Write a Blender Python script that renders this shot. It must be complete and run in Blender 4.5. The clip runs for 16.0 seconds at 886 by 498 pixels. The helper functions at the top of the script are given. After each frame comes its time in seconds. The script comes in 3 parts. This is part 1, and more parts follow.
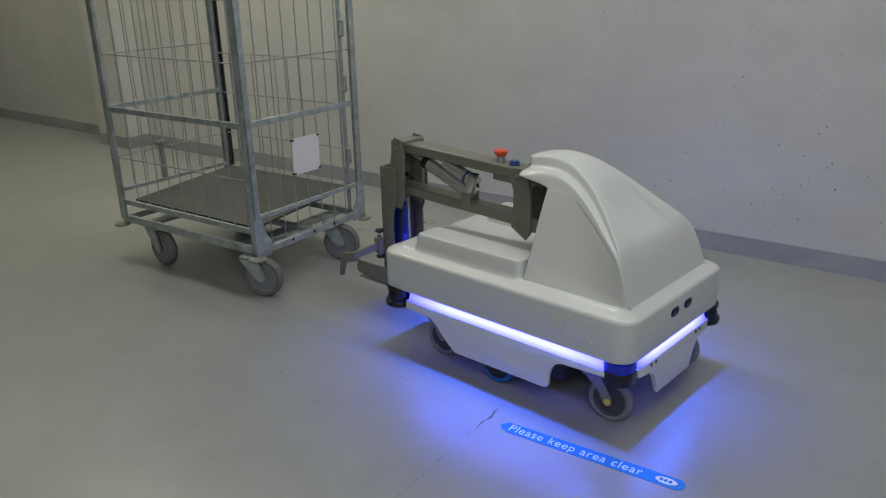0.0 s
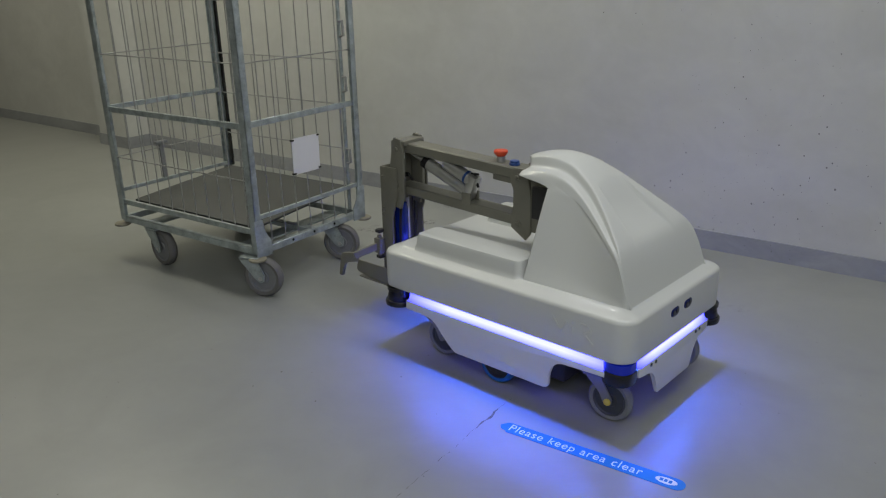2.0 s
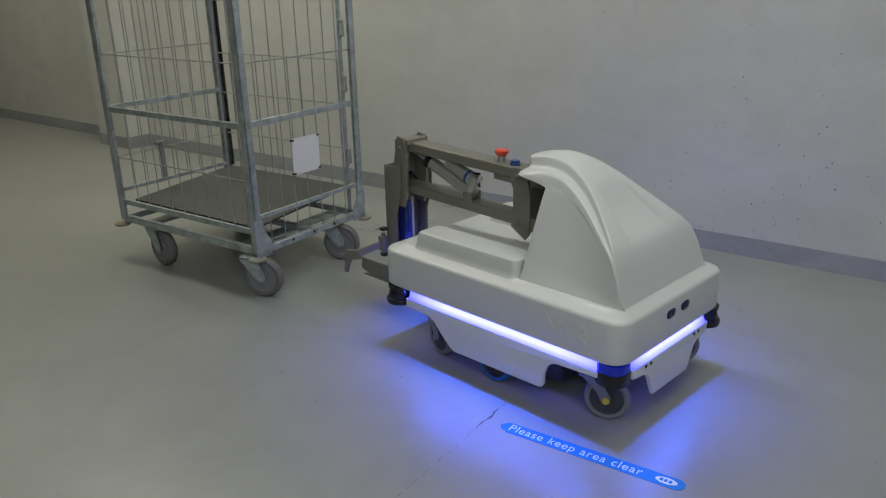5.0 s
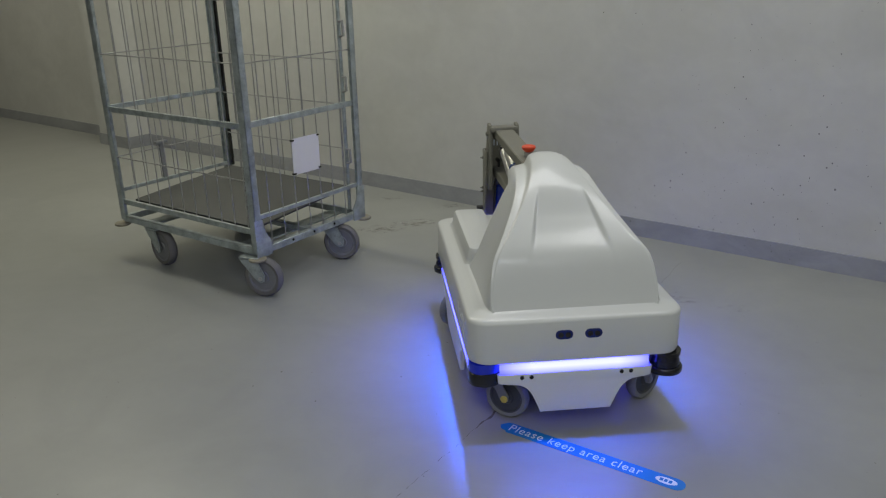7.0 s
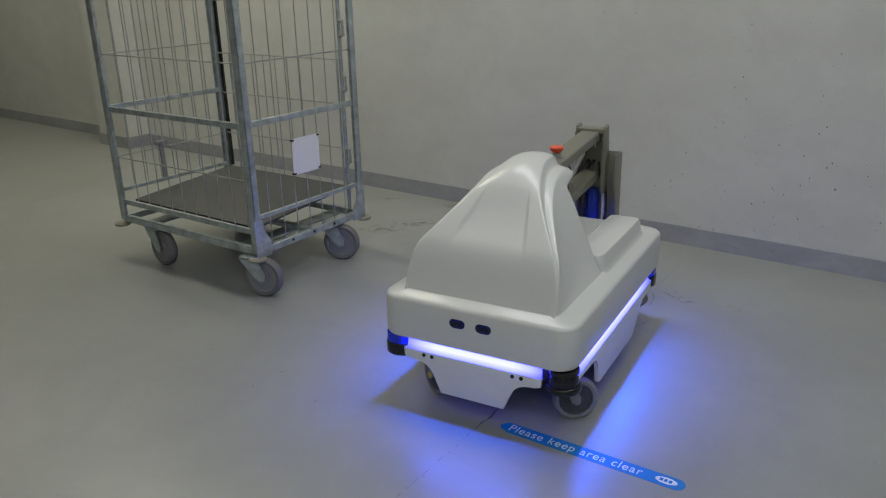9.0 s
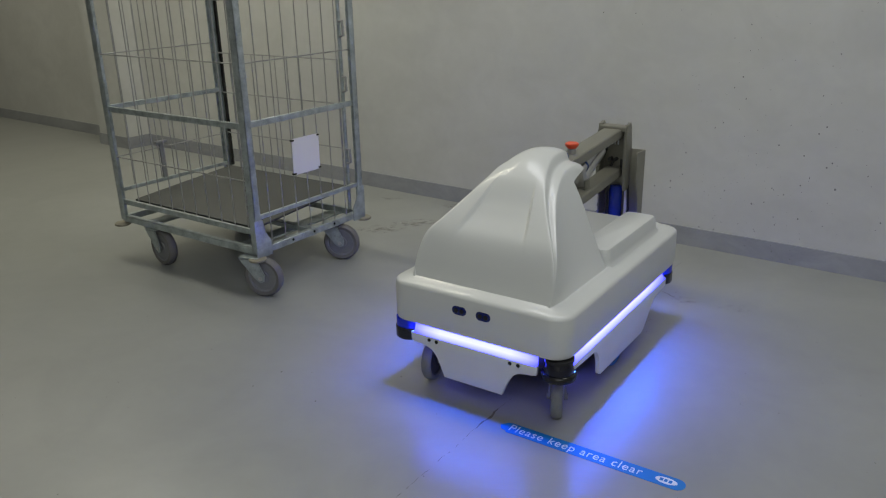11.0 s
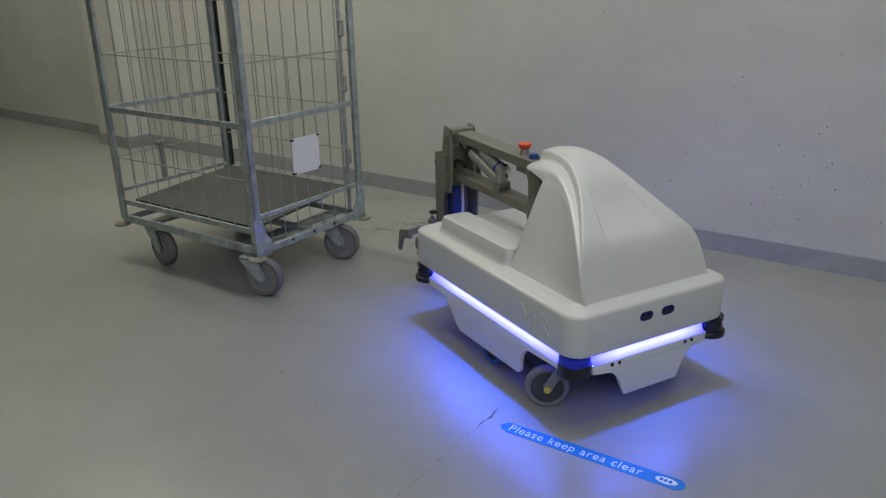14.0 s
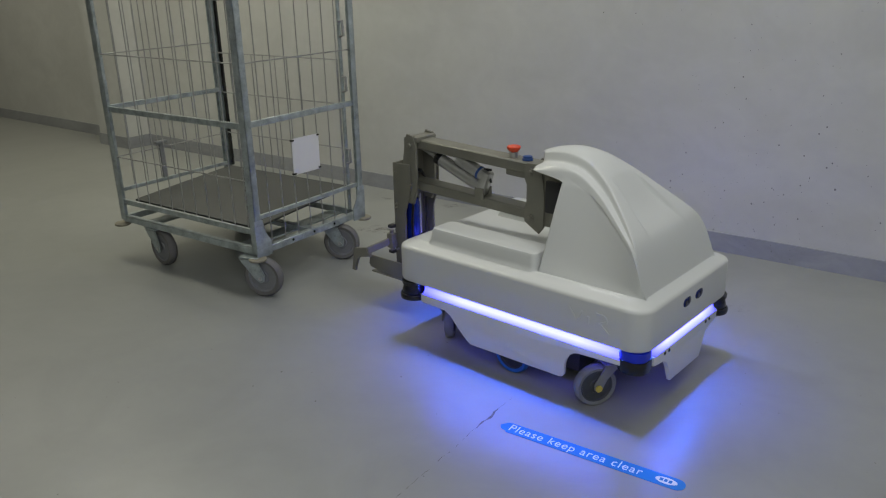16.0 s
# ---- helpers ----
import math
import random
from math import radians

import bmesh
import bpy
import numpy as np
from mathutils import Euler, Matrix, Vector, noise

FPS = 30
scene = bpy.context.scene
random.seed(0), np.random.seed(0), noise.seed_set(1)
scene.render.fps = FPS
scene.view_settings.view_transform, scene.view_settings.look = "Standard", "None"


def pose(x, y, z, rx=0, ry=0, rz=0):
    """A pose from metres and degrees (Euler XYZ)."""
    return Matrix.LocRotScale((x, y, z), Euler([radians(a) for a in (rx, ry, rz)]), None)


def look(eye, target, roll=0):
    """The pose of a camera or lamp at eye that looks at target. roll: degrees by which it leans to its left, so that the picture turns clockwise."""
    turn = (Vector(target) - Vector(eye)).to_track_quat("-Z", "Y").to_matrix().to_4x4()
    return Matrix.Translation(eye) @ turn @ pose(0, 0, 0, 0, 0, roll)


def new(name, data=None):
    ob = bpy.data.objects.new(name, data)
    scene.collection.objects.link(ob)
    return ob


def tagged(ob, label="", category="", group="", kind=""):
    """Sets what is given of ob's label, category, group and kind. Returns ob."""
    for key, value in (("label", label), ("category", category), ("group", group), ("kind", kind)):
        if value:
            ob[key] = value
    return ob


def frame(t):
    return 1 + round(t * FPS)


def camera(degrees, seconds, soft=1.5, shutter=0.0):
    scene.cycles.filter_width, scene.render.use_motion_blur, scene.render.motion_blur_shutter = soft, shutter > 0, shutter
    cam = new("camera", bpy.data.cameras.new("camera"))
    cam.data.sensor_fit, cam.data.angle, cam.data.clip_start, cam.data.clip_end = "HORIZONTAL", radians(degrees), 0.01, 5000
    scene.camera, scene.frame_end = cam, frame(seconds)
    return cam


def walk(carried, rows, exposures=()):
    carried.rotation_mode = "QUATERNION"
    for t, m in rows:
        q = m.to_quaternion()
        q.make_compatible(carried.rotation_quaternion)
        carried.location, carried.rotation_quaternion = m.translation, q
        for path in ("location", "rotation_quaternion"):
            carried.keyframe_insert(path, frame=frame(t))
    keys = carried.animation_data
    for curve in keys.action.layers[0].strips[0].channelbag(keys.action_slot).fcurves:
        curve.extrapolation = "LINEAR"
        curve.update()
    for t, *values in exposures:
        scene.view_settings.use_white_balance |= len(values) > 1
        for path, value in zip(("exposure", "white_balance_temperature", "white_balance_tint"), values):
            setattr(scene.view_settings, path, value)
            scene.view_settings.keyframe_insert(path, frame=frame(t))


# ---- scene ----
# ---- camera ----
cam = camera(59.90, 16.0, soft=1.2)
EYE = (0.0, 0.0, 1.158)
VIEW = look(EYE, (0.0, math.cos(radians(19.77)), 1.158 - math.sin(radians(19.77))), -1.16)
walk(cam, [(0.0, VIEW), (16.0, VIEW)], exposures=[(0.0, 0.0), (16.0, 0.0)])

# the plan: a wall that runs at -36 degrees, 3.23 m from the eye
WALL_YAW = -36.9
WALL = pose(0.012, 4.018, 0.0, 0, 0, WALL_YAW)      # x along the wall, y into the wall
CEIL = 2.9

# ---- world and lamps ----
world = bpy.data.worlds.new("world")
scene.world = world
world.use_nodes = True
world.node_tree.nodes["Background"].inputs[0].default_value = (0.5, 0.5, 0.46, 1)
world.node_tree.nodes["Background"].inputs[1].default_value = 0.02


def area_lamp(x, y, power, colour, length=2.6, width=0.4):
    data = bpy.data.lights.new("area_light", "AREA")
    data.shape, data.size, data.size_y = "RECTANGLE", length, width
    data.energy, data.color = power, colour
    ob = new("area_light", data)
    ob.matrix_world = WALL @ pose(x, y, CEIL - 0.09)
    return ob


# unseen ceiling lamps: main, two added for the left wall, two added as eye-side fill
LAMPS = [(1.6, -1.0, 26, (0.94, 0.95, 0.955)), (-1.5, -1.0, 34, (1.0, 0.96, 0.77)), (-4.8, -1.0, 11, (1.0, 0.93, 0.72)),
         (3.2, -3.6, 23, (0.92, 0.95, 0.98)), (3.4, -5.2, 42, (0.93, 0.96, 0.95), 3.0, 1.1)]
for lamp in LAMPS:
    area_lamp(*lamp)


# ---- materials ----
def material(name, colour, rough=0.5, metal=0.0, vary=0.1, scale=8.0, fine=120.0, bump=0.1, rough_vary=0.1, spread=None, coat=0.0, emit=0.0, emit_colour=None):
    m = bpy.data.materials.new(name)
    m.use_nodes = True
    nt = m.node_tree
    n, l = nt.nodes, nt.links
    b = n["Principled BSDF"]
    b.inputs["Metallic"].default_value = metal
    b.inputs["Coat Weight"].default_value = coat
    b.inputs["Coat Roughness"].default_value = 0.12
    tc = n.new("ShaderNodeTexCoord")
    big = n.new("ShaderNodeTexNoise")
    big.inputs["Scale"].default_value, big.inputs["Detail"].default_value = scale, 5
    small = n.new("ShaderNodeTexNoise")
    small.inputs["Scale"].default_value, small.inputs["Detail"].default_value = fine, 3
    for t in (big, small):
        l.new(tc.outputs["Object"], t.inputs["Vector"])
    mix = n.new("ShaderNodeMath")
    mix.operation = "MULTIPLY_ADD"
    l.new(big.outputs["Fac"], mix.inputs[0])
    mix.inputs[1].default_value = 0.75
    half = n.new("ShaderNodeMath")
    half.operation = "MULTIPLY"
    l.new(small.outputs["Fac"], half.inputs[0])
    half.inputs[1].default_value = 0.25
    l.new(half.outputs[0], mix.inputs[2])
    ramp = n.new("ShaderNodeValToRGB")
    ramp.color_ramp.elements[0].position, ramp.color_ramp.elements[1].position = 0.3, 0.7
    dark = spread or [max(0, c * (1 - vary)) for c in colour]
    ramp.color_ramp.elements[0].color = (*dark, 1)
    ramp.color_ramp.elements[1].color = (*[min(1, c * (1 + vary * 0.6)) for c in colour], 1)
    l.new(mix.outputs[0], ramp.inputs[0])
    l.new(ramp.outputs[0], b.inputs["Base Color"])
    mr = n.new("ShaderNodeMapRange")
    mr.inputs[3].default_value, mr.inputs[4].default_value = max(0.02, rough - rough_vary), min(1, rough + rough_vary)
    l.new(big.outputs["Fac"], mr.inputs[0])
    l.new(mr.outputs[0], b.inputs["Roughness"])
    if bump:
        bp = n.new("ShaderNodeBump")
        bp.inputs["Strength"].default_value, bp.inputs["Distance"].default_value = bump, 0.002
        l.new(small.outputs["Fac"], bp.inputs["Height"])
        l.new(bp.outputs[0], b.inputs["Normal"])
    if emit:
        b.inputs["Emission Color"].default_value = (*(emit_colour or colour), 1)
        b.inputs["Emission Strength"].default_value = emit
    return m


M_FLOOR = material("floor_coating", (0.303, 0.312, 0.295), 0.33, vary=0.08, scale=1.6, fine=14, bump=0.05, rough_vary=0.08)
M_WALL = material("painted_concrete", (0.565, 0.57, 0.545), 0.75, vary=0.07, scale=1.3, fine=22, bump=0.25)
M_WALL_SIDE = material("painted_plaster", (0.6, 0.58, 0.52), 0.8, vary=0.05, scale=1.1, fine=30, bump=0.2)
M_SKIRTING = material("grey_skirting_paint", (0.325, 0.335, 0.35), 0.5, vary=0.1, scale=3, fine=40, bump=0.15)
M_CEIL = material("ceiling_paint", (0.8, 0.8, 0.77), 0.85, vary=0.05, scale=2, fine=40)
M_WHITE = material("white_gelcoat", (0.63, 0.645, 0.63), 0.37, vary=0.012, scale=3, fine=200, bump=0.0, rough_vary=0.03, coat=0.38)
M_SKIRT = material("white_powder_coat", (0.66, 0.68, 0.70), 0.42, vary=0.04, scale=9, fine=260, bump=0.06)
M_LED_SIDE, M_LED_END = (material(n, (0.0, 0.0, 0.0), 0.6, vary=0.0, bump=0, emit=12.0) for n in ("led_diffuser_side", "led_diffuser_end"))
M_TAPE = material("led_tape", (0.8, 0.85, 1.0), 0.5, vary=0.0, bump=0, emit=580.0, emit_colour=(0.032, 0.135, 1.0))
M_BLACK = material("black_plastic", (0.010, 0.010, 0.012), 0.16, vary=0.3, scale=20, fine=200, bump=0.05)
M_DARK = material("dark_chassis", (0.03, 0.03, 0.032), 0.6, vary=0.3, scale=15)
# blue plastic; a faint emission stands in for the light band's glow on it
M_BLUE_LENS = material("blue_corner_lens", (0.005, 0.02, 0.38), 0.15, vary=0.1, scale=20, bump=0, emit=0.07, emit_colour=(0.01, 0.03, 0.9))
M_GLASS_DARK = material("dark_lens_glass", (0.006, 0.007, 0.018), 0.08, vary=0.2, bump=0)
# dark glass with the blue reflections of the light band mixed into its colour
M_WINDOW = material("black_glass_blue_reflection", (0.005, 0.014, 0.13), 0.1, vary=0.2, bump=0)
M_OLIVE = material("olive_grey_steel", (0.205, 0.20, 0.165), 0.42, metal=0.1, vary=0.12, scale=14, fine=180, bump=0.1)
M_ALU = material("brushed_aluminium", (0.55, 0.55, 0.54), 0.35, metal=0.8, vary=0.12, scale=30, fine=220)
M_ZINC = material("galvanised_steel", (0.42, 0.47, 0.475), 0.36, metal=0.40, vary=0.42, scale=26, fine=140, bump=0.15)
M_WIRE = material("zinc_wire", (0.40, 0.405, 0.40), 0.38, metal=0.45, vary=0.25, scale=30, fine=150, bump=0.05)
M_DECK = material("grey_deck_board", (0.062, 0.065, 0.062), 0.6, vary=0.15, scale=6, fine=90, bump=0.15)
M_TYRE = material("grey_rubber_tyre", (0.16, 0.155, 0.15), 0.6, vary=0.15, scale=20, fine=160, bump=0.1)
M_TYRE_DARK = material("dark_rubber_tyre", (0.20, 0.205, 0.215), 0.6, vary=0.2, scale=25, fine=160, bump=0.1)
M_RIM = material("grey_plastic_rim", (0.22, 0.225, 0.235), 0.5, vary=0.12, scale=25, fine=140)
M_RIM_DARK = material("slate_plastic_rim", (0.055, 0.06, 0.068), 0.5, vary=0.15, scale=25, fine=140)
M_BLUE_TYRE = material("blue_polyurethane", (0.01, 0.12, 0.42), 0.4, vary=0.15, scale=25, fine=140)
M_RED = material("red_button_plastic", (0.75, 0.075, 0.02), 0.35, vary=0.06, scale=30, bump=0)
M_BLUE_BTN = material("blue_button_plastic", (0.03, 0.08, 0.28), 0.35, vary=0.08, scale=30, bump=0)
M_YELLOW = material("yellow_cap_plastic", (0.62, 0.5, 0.09), 0.45, vary=0.08, scale=40, bump=0)
M_MOTOR = material("glossy_blue_housing", (0.012, 0.035, 0.30), 0.18, vary=0.2, scale=40, bump=0)
M_CARD = material("white_card", (0.78, 0.78, 0.80), 0.6, vary=0.02, scale=20, bump=0.02)
M_STICKER = material("blue_floor_vinyl", (0.0, 0.19, 0.60), 0.45, vary=0.08, scale=14, fine=160, bump=0.05)
M_INK = material("white_print", (0.72, 0.78, 0.85), 0.5, vary=0.06, scale=40, bump=0)
M_CRACK = material("crack_dirt", (0.17, 0.155, 0.135), 0.9, vary=0.4, scale=60, fine=400)
M_STAIN = material("brown_floor_stain", (0.22, 0.18, 0.125), 0.6, vary=0.3, scale=50, fine=300)
# flat dark colour in place of the shade inside the wall's air pits
M_PIT = material("pit_painted_shade", (0.21, 0.21, 0.21), 0.95, vary=0.4, scale=90)
M_COVER = material("brown_cast_plate", (0.085, 0.065, 0.055), 0.6, vary=0.35, scale=30, fine=160, bump=0.3)
M_FOOT = material("tan_bumper_plastic", (0.27, 0.25, 0.19), 0.6, vary=0.15, scale=30)
M_CABLE = material("black_cable", (0.015, 0.015, 0.017), 0.5, vary=0.2, scale=40)


def patchy(m, scale, stretch, low, high):
    """Wide, faint patches laid over a painted surface, as a trowel and later touch-ups leave them."""
    n, l = m.node_tree.nodes, m.node_tree.links
    b = n["Principled BSDF"]
    old = b.inputs["Base Color"].links[0].from_socket
    tc, mp, nz, mr, mul = n.new("ShaderNodeTexCoord"), n.new("ShaderNodeMapping"), n.new("ShaderNodeTexNoise"), n.new("ShaderNodeMapRange"), n.new("ShaderNodeMix")
    mp.inputs["Scale"].default_value = stretch
    nz.inputs["Scale"].default_value, nz.inputs["Detail"].default_value, nz.inputs["Roughness"].default_value, nz.inputs["Distortion"].default_value = scale, 7, 0.62, 0.8
    mr.inputs[1].default_value, mr.inputs[2].default_value, mr.inputs[3].default_value, mr.inputs[4].default_value = 0.35, 0.65, low, high
    mul.data_type, mul.blend_type = "RGBA", "MULTIPLY"
    mul.inputs["Factor"].default_value = 1.0
    l.new(tc.outputs["Object"], mp.inputs["Vector"])
    l.new(mp.outputs[0], nz.inputs["Vector"])
    l.new(nz.outputs["Fac"], mr.inputs[0])
    l.new(old, mul.inputs["A"])
    l.new(mr.outputs[0], mul.inputs["B"])
    l.new(mul.outputs["Result"], b.inputs["Base Color"])


patchy(M_WALL, 3.2, (1.0, 1.0, 1.5), 0.95, 1.03)
patchy(M_SKIRTING, 6.0, (1.0, 1.0, 2.0), 0.90, 1.06)
patchy(M_FLOOR, 2.4, (1.0, 1.0, 1.0), 0.95, 1.04)


def broken_cover(m, scale, low, high, most):
    """Lets a thin coat lie in patches, as dried dirt does."""
    n, l = m.node_tree.nodes, m.node_tree.links
    tc, noise_tex, ramp = n.new("ShaderNodeTexCoord"), n.new("ShaderNodeTexNoise"), n.new("ShaderNodeMapRange")
    noise_tex.inputs["Scale"].default_value, noise_tex.inputs["Detail"].default_value = scale, 6
    ramp.inputs[1].default_value, ramp.inputs[2].default_value, ramp.inputs[4].default_value = low, high, most
    l.new(tc.outputs["Object"], noise_tex.inputs["Vector"])
    l.new(noise_tex.outputs["Fac"], ramp.inputs[0])
    l.new(ramp.outputs[0], n["Principled BSDF"].inputs["Alpha"])


broken_cover(M_STAIN, 26, 0.46, 0.74, 0.19)


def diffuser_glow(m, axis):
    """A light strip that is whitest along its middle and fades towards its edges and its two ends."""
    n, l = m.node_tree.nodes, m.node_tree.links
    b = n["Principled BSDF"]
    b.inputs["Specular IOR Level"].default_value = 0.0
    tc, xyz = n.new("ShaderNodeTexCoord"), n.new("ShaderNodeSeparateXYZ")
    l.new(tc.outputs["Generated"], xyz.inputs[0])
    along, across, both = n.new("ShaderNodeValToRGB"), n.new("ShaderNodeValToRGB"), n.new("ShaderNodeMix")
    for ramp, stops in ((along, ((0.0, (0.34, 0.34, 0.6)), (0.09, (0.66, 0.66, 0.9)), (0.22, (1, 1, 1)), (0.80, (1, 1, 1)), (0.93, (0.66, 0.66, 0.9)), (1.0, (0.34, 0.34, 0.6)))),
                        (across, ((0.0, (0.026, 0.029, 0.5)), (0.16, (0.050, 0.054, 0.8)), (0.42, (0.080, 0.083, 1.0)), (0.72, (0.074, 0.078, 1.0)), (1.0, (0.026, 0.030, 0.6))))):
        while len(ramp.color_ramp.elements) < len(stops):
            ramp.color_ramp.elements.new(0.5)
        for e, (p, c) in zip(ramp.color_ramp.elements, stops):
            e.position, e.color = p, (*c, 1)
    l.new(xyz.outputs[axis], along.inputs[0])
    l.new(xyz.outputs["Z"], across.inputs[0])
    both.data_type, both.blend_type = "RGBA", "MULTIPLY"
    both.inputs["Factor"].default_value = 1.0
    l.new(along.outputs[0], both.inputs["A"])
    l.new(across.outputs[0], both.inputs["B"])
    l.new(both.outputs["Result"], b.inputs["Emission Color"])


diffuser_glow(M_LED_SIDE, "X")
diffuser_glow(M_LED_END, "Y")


# ---- mesh helpers ----
def link(name, bm, mat, parent=None, label="", smooth=40):
    me = bpy.data.meshes.new(name)
    bmesh.ops.recalc_face_normals(bm, faces=bm.faces)
    bm.to_mesh(me)
    bm.free()
    me.materials.append(mat)
    if smooth:
        me.shade_smooth()
        me.set_sharp_from_angle(angle=radians(smooth))
    ob = new(name, me)
    if parent:
        ob.parent = parent
    if label:
        ob["label"] = label
    return ob


def part(name, bm, mat, parent, label=""):
    return link(name, bm, mat, parent, label)


def box(bm, x0, x1, y0, y1, z0, z1, bevel=0.0, m=None, segments=2):
    r = bmesh.ops.create_cube(bm, size=1.0)
    vs = r["verts"]
    for v in vs:
        v.co = Vector((x0 + (v.co.x + 0.5) * (x1 - x0), y0 + (v.co.y + 0.5) * (y1 - y0), z0 + (v.co.z + 0.5) * (z1 - z0)))
    es = list({e for v in vs for e in v.link_edges})
    if bevel:
        r = bmesh.ops.bevel(bm, geom=es, offset=bevel, segments=segments, affect="EDGES", profile=0.5)
        vs = list({v for f in r["faces"] for v in f.verts})
    if m:
        bmesh.ops.transform(bm, matrix=m, verts=vs)
    return bm


def rod(bm, a, b, r, n=10, r2=None):
    a, b = Vector(a), Vector(b)
    d = b - a
    m = Matrix.Translation((a + b) / 2) @ d.to_track_quat("Z", "Y").to_matrix().to_4x4()
    bmesh.ops.create_cone(bm, cap_ends=True, segments=n, radius1=r, radius2=r if r2 is None else r2, depth=d.length, matrix=m)
    return bm


def bar(bm, a, b, w, h, bevel=0.002, up=(0, 0, 1)):
    """A rectangular bar from a to b: w across, h along up."""
    a, b = Vector(a), Vector(b)
    x = (b - a).normalized()
    y = Vector(up).cross(x).normalized()
    z = x.cross(y)
    m = Matrix((x, y, z)).transposed().to_4x4()
    m.translation = a
    return box(bm, 0, (b - a).length, -w / 2, w / 2, -h / 2, h / 2, bevel, m, 1)


def lathe(bm, rings, n=32, m=None, closed=False):
    """rings: (radius, height) round z."""
    vs = []
    for r, z in rings:
        vs.append([bm.verts.new((r * math.cos(2 * math.pi * i / n), r * math.sin(2 * math.pi * i / n), z)) for i in range(n)])
    for a, b in zip(vs, vs[1:]):
        for i in range(n):
            bm.faces.new((a[i], a[(i + 1) % n], b[(i + 1) % n], b[i]))
    if closed:
        for i in range(n):
            bm.faces.new((vs[-1][i], vs[-1][(i + 1) % n], vs[0][(i + 1) % n], vs[0][i]))
    else:
        bm.faces.new(list(reversed(vs[0])))
        bm.faces.new(vs[-1])
    if m:
        bmesh.ops.transform(bm, matrix=m, verts=[v for ring in vs for v in ring])
    return bm


def prism(bm, outline, depth, m, bevel=0.0):
    """A plate with an outline in its x, y plane, from z = 0 to depth, placed by m."""
    lo = [bm.verts.new((x, y, 0)) for x, y in outline]
    hi = [bm.verts.new((x, y, depth)) for x, y in outline]
    f = [bm.faces.new(list(reversed(lo))), bm.faces.new(hi)]
    k = len(outline)
    for i in range(k):
        bm.faces.new((lo[i], lo[(i + 1) % k], hi[(i + 1) % k], hi[i]))
    vs = lo + hi
    if bevel:
        es = [e for ff in f for e in ff.edges]
        r = bmesh.ops.bevel(bm, geom=es, offset=bevel, segments=2, affect="EDGES", profile=0.5)
        vs = list({v for v in vs if v.is_valid} | {v for ff in r["faces"] for v in ff.verts})
    bmesh.ops.transform(bm, matrix=m, verts=vs)
    return bm


# plate planes: outline (x, z) spread along y, and outline (y, z) spread along x
def in_xz(y):
    return Matrix(((1, 0, 0, 0), (0, 0, -1, y), (0, 1, 0, 0), (0, 0, 0, 1)))


def in_yz(x):
    return Matrix(((0, 0, 1, x), (1, 0, 0, 0), (0, 1, 0, 0), (0, 0, 0, 1)))


def rounded(hx, hy, r, n=8, cx=0.0, cy=0.0):
    pts = []
    for sx, sy, a0 in ((1, 1, 0), (-1, 1, 90), (-1, -1, 180), (1, -1, 270)):
        for i in range(n + 1):
            a = radians(a0 + 90 * i / n)
            pts.append((cx + sx * (hx - r) + r * math.cos(a), cy + sy * (hy - r) + r * math.sin(a)))
    return pts


def loft(bm, rings, cap=(True, True)):
    vs = [[bm.verts.new(p) for p in ring] for ring in rings]
    k = len(vs[0])
    for a, b in zip(vs, vs[1:]):
        for i in range(k):
            bm.faces.new((a[i], a[(i + 1) % k], b[(i + 1) % k], b[i]))
    if cap[0]:
        bm.faces.new(list(reversed(vs[0])))
    if cap[1]:
        bm.faces.new(vs[-1])
    return bm


def tube_path(bm, pts, r, n=8):
    """A bent round bar through points."""
    pts = [Vector(p) for p in pts]
    rings = []
    ref = None
    for i, p in enumerate(pts):
        d = (pts[min(i + 1, len(pts) - 1)] - pts[max(i - 1, 0)]).normalized()
        if ref is None:
            ref = d.orthogonal().normalized()
        ref = (ref - d * ref.dot(d)).normalized()
        s = d.cross(ref)
        rings.append([p + r * (math.cos(2 * math.pi * k / n) * ref + math.sin(2 * math.pi * k / n) * s) for k in range(n)])
    return loft(bm, rings)


def interp(x, table):
    return float(np.interp(x, [a for a, _ in table], [b for _, b in table]))


def smooth(x, table):
    """A rounded version of interp."""
    return sum(interp(x + d, table) * w for d, w in ((-0.026, 0.12), (-0.013, 0.22), (0, 0.32), (0.013, 0.22), (0.026, 0.12)))


# ---- the room ----
def slab(name, m, x0, x1, y0, y1, z0, z1, mat, label, category):
    ob = link(name, box(bmesh.new(), x0, x1, y0, y1, z0, z1), mat, smooth=0)
    ob.matrix_world = m
    return tagged(ob, label, category, kind="structure")


PIER = (-3.06, -2.70, -0.175)      # a shallow pier: from, to, and how far it stands out
floor = slab("floor", WALL, -9, 6, -7, 0.6, -0.2, 0.0, M_FLOOR, "grey coated concrete floor with a slight sheen", "floor")
slab("wall_north", WALL, -9, 6, 0.0, 0.3, -0.1, CEIL, M_WALL, "off-white painted concrete wall with small pits", "wall")
slab("wall_pier", WALL, PIER[0], PIER[1], PIER[2], -0.002, -0.1, CEIL, M_WALL, "off-white painted shallow pier on the wall", "wall pier")
slab("wall_south", WALL, -9, 6, -7.2, -7.0, -0.1, CEIL, M_WALL_SIDE, "cream painted wall", "wall")
slab("wall_east", WALL, 6.0, 6.2, -7, 0.6, -0.1, CEIL, M_WALL, "off-white painted wall", "wall")
slab("wall_west", WALL, -9.2, -9.0, -7, 0.6, -0.1, CEIL, M_WALL_SIDE, "cream painted wall", "wall")
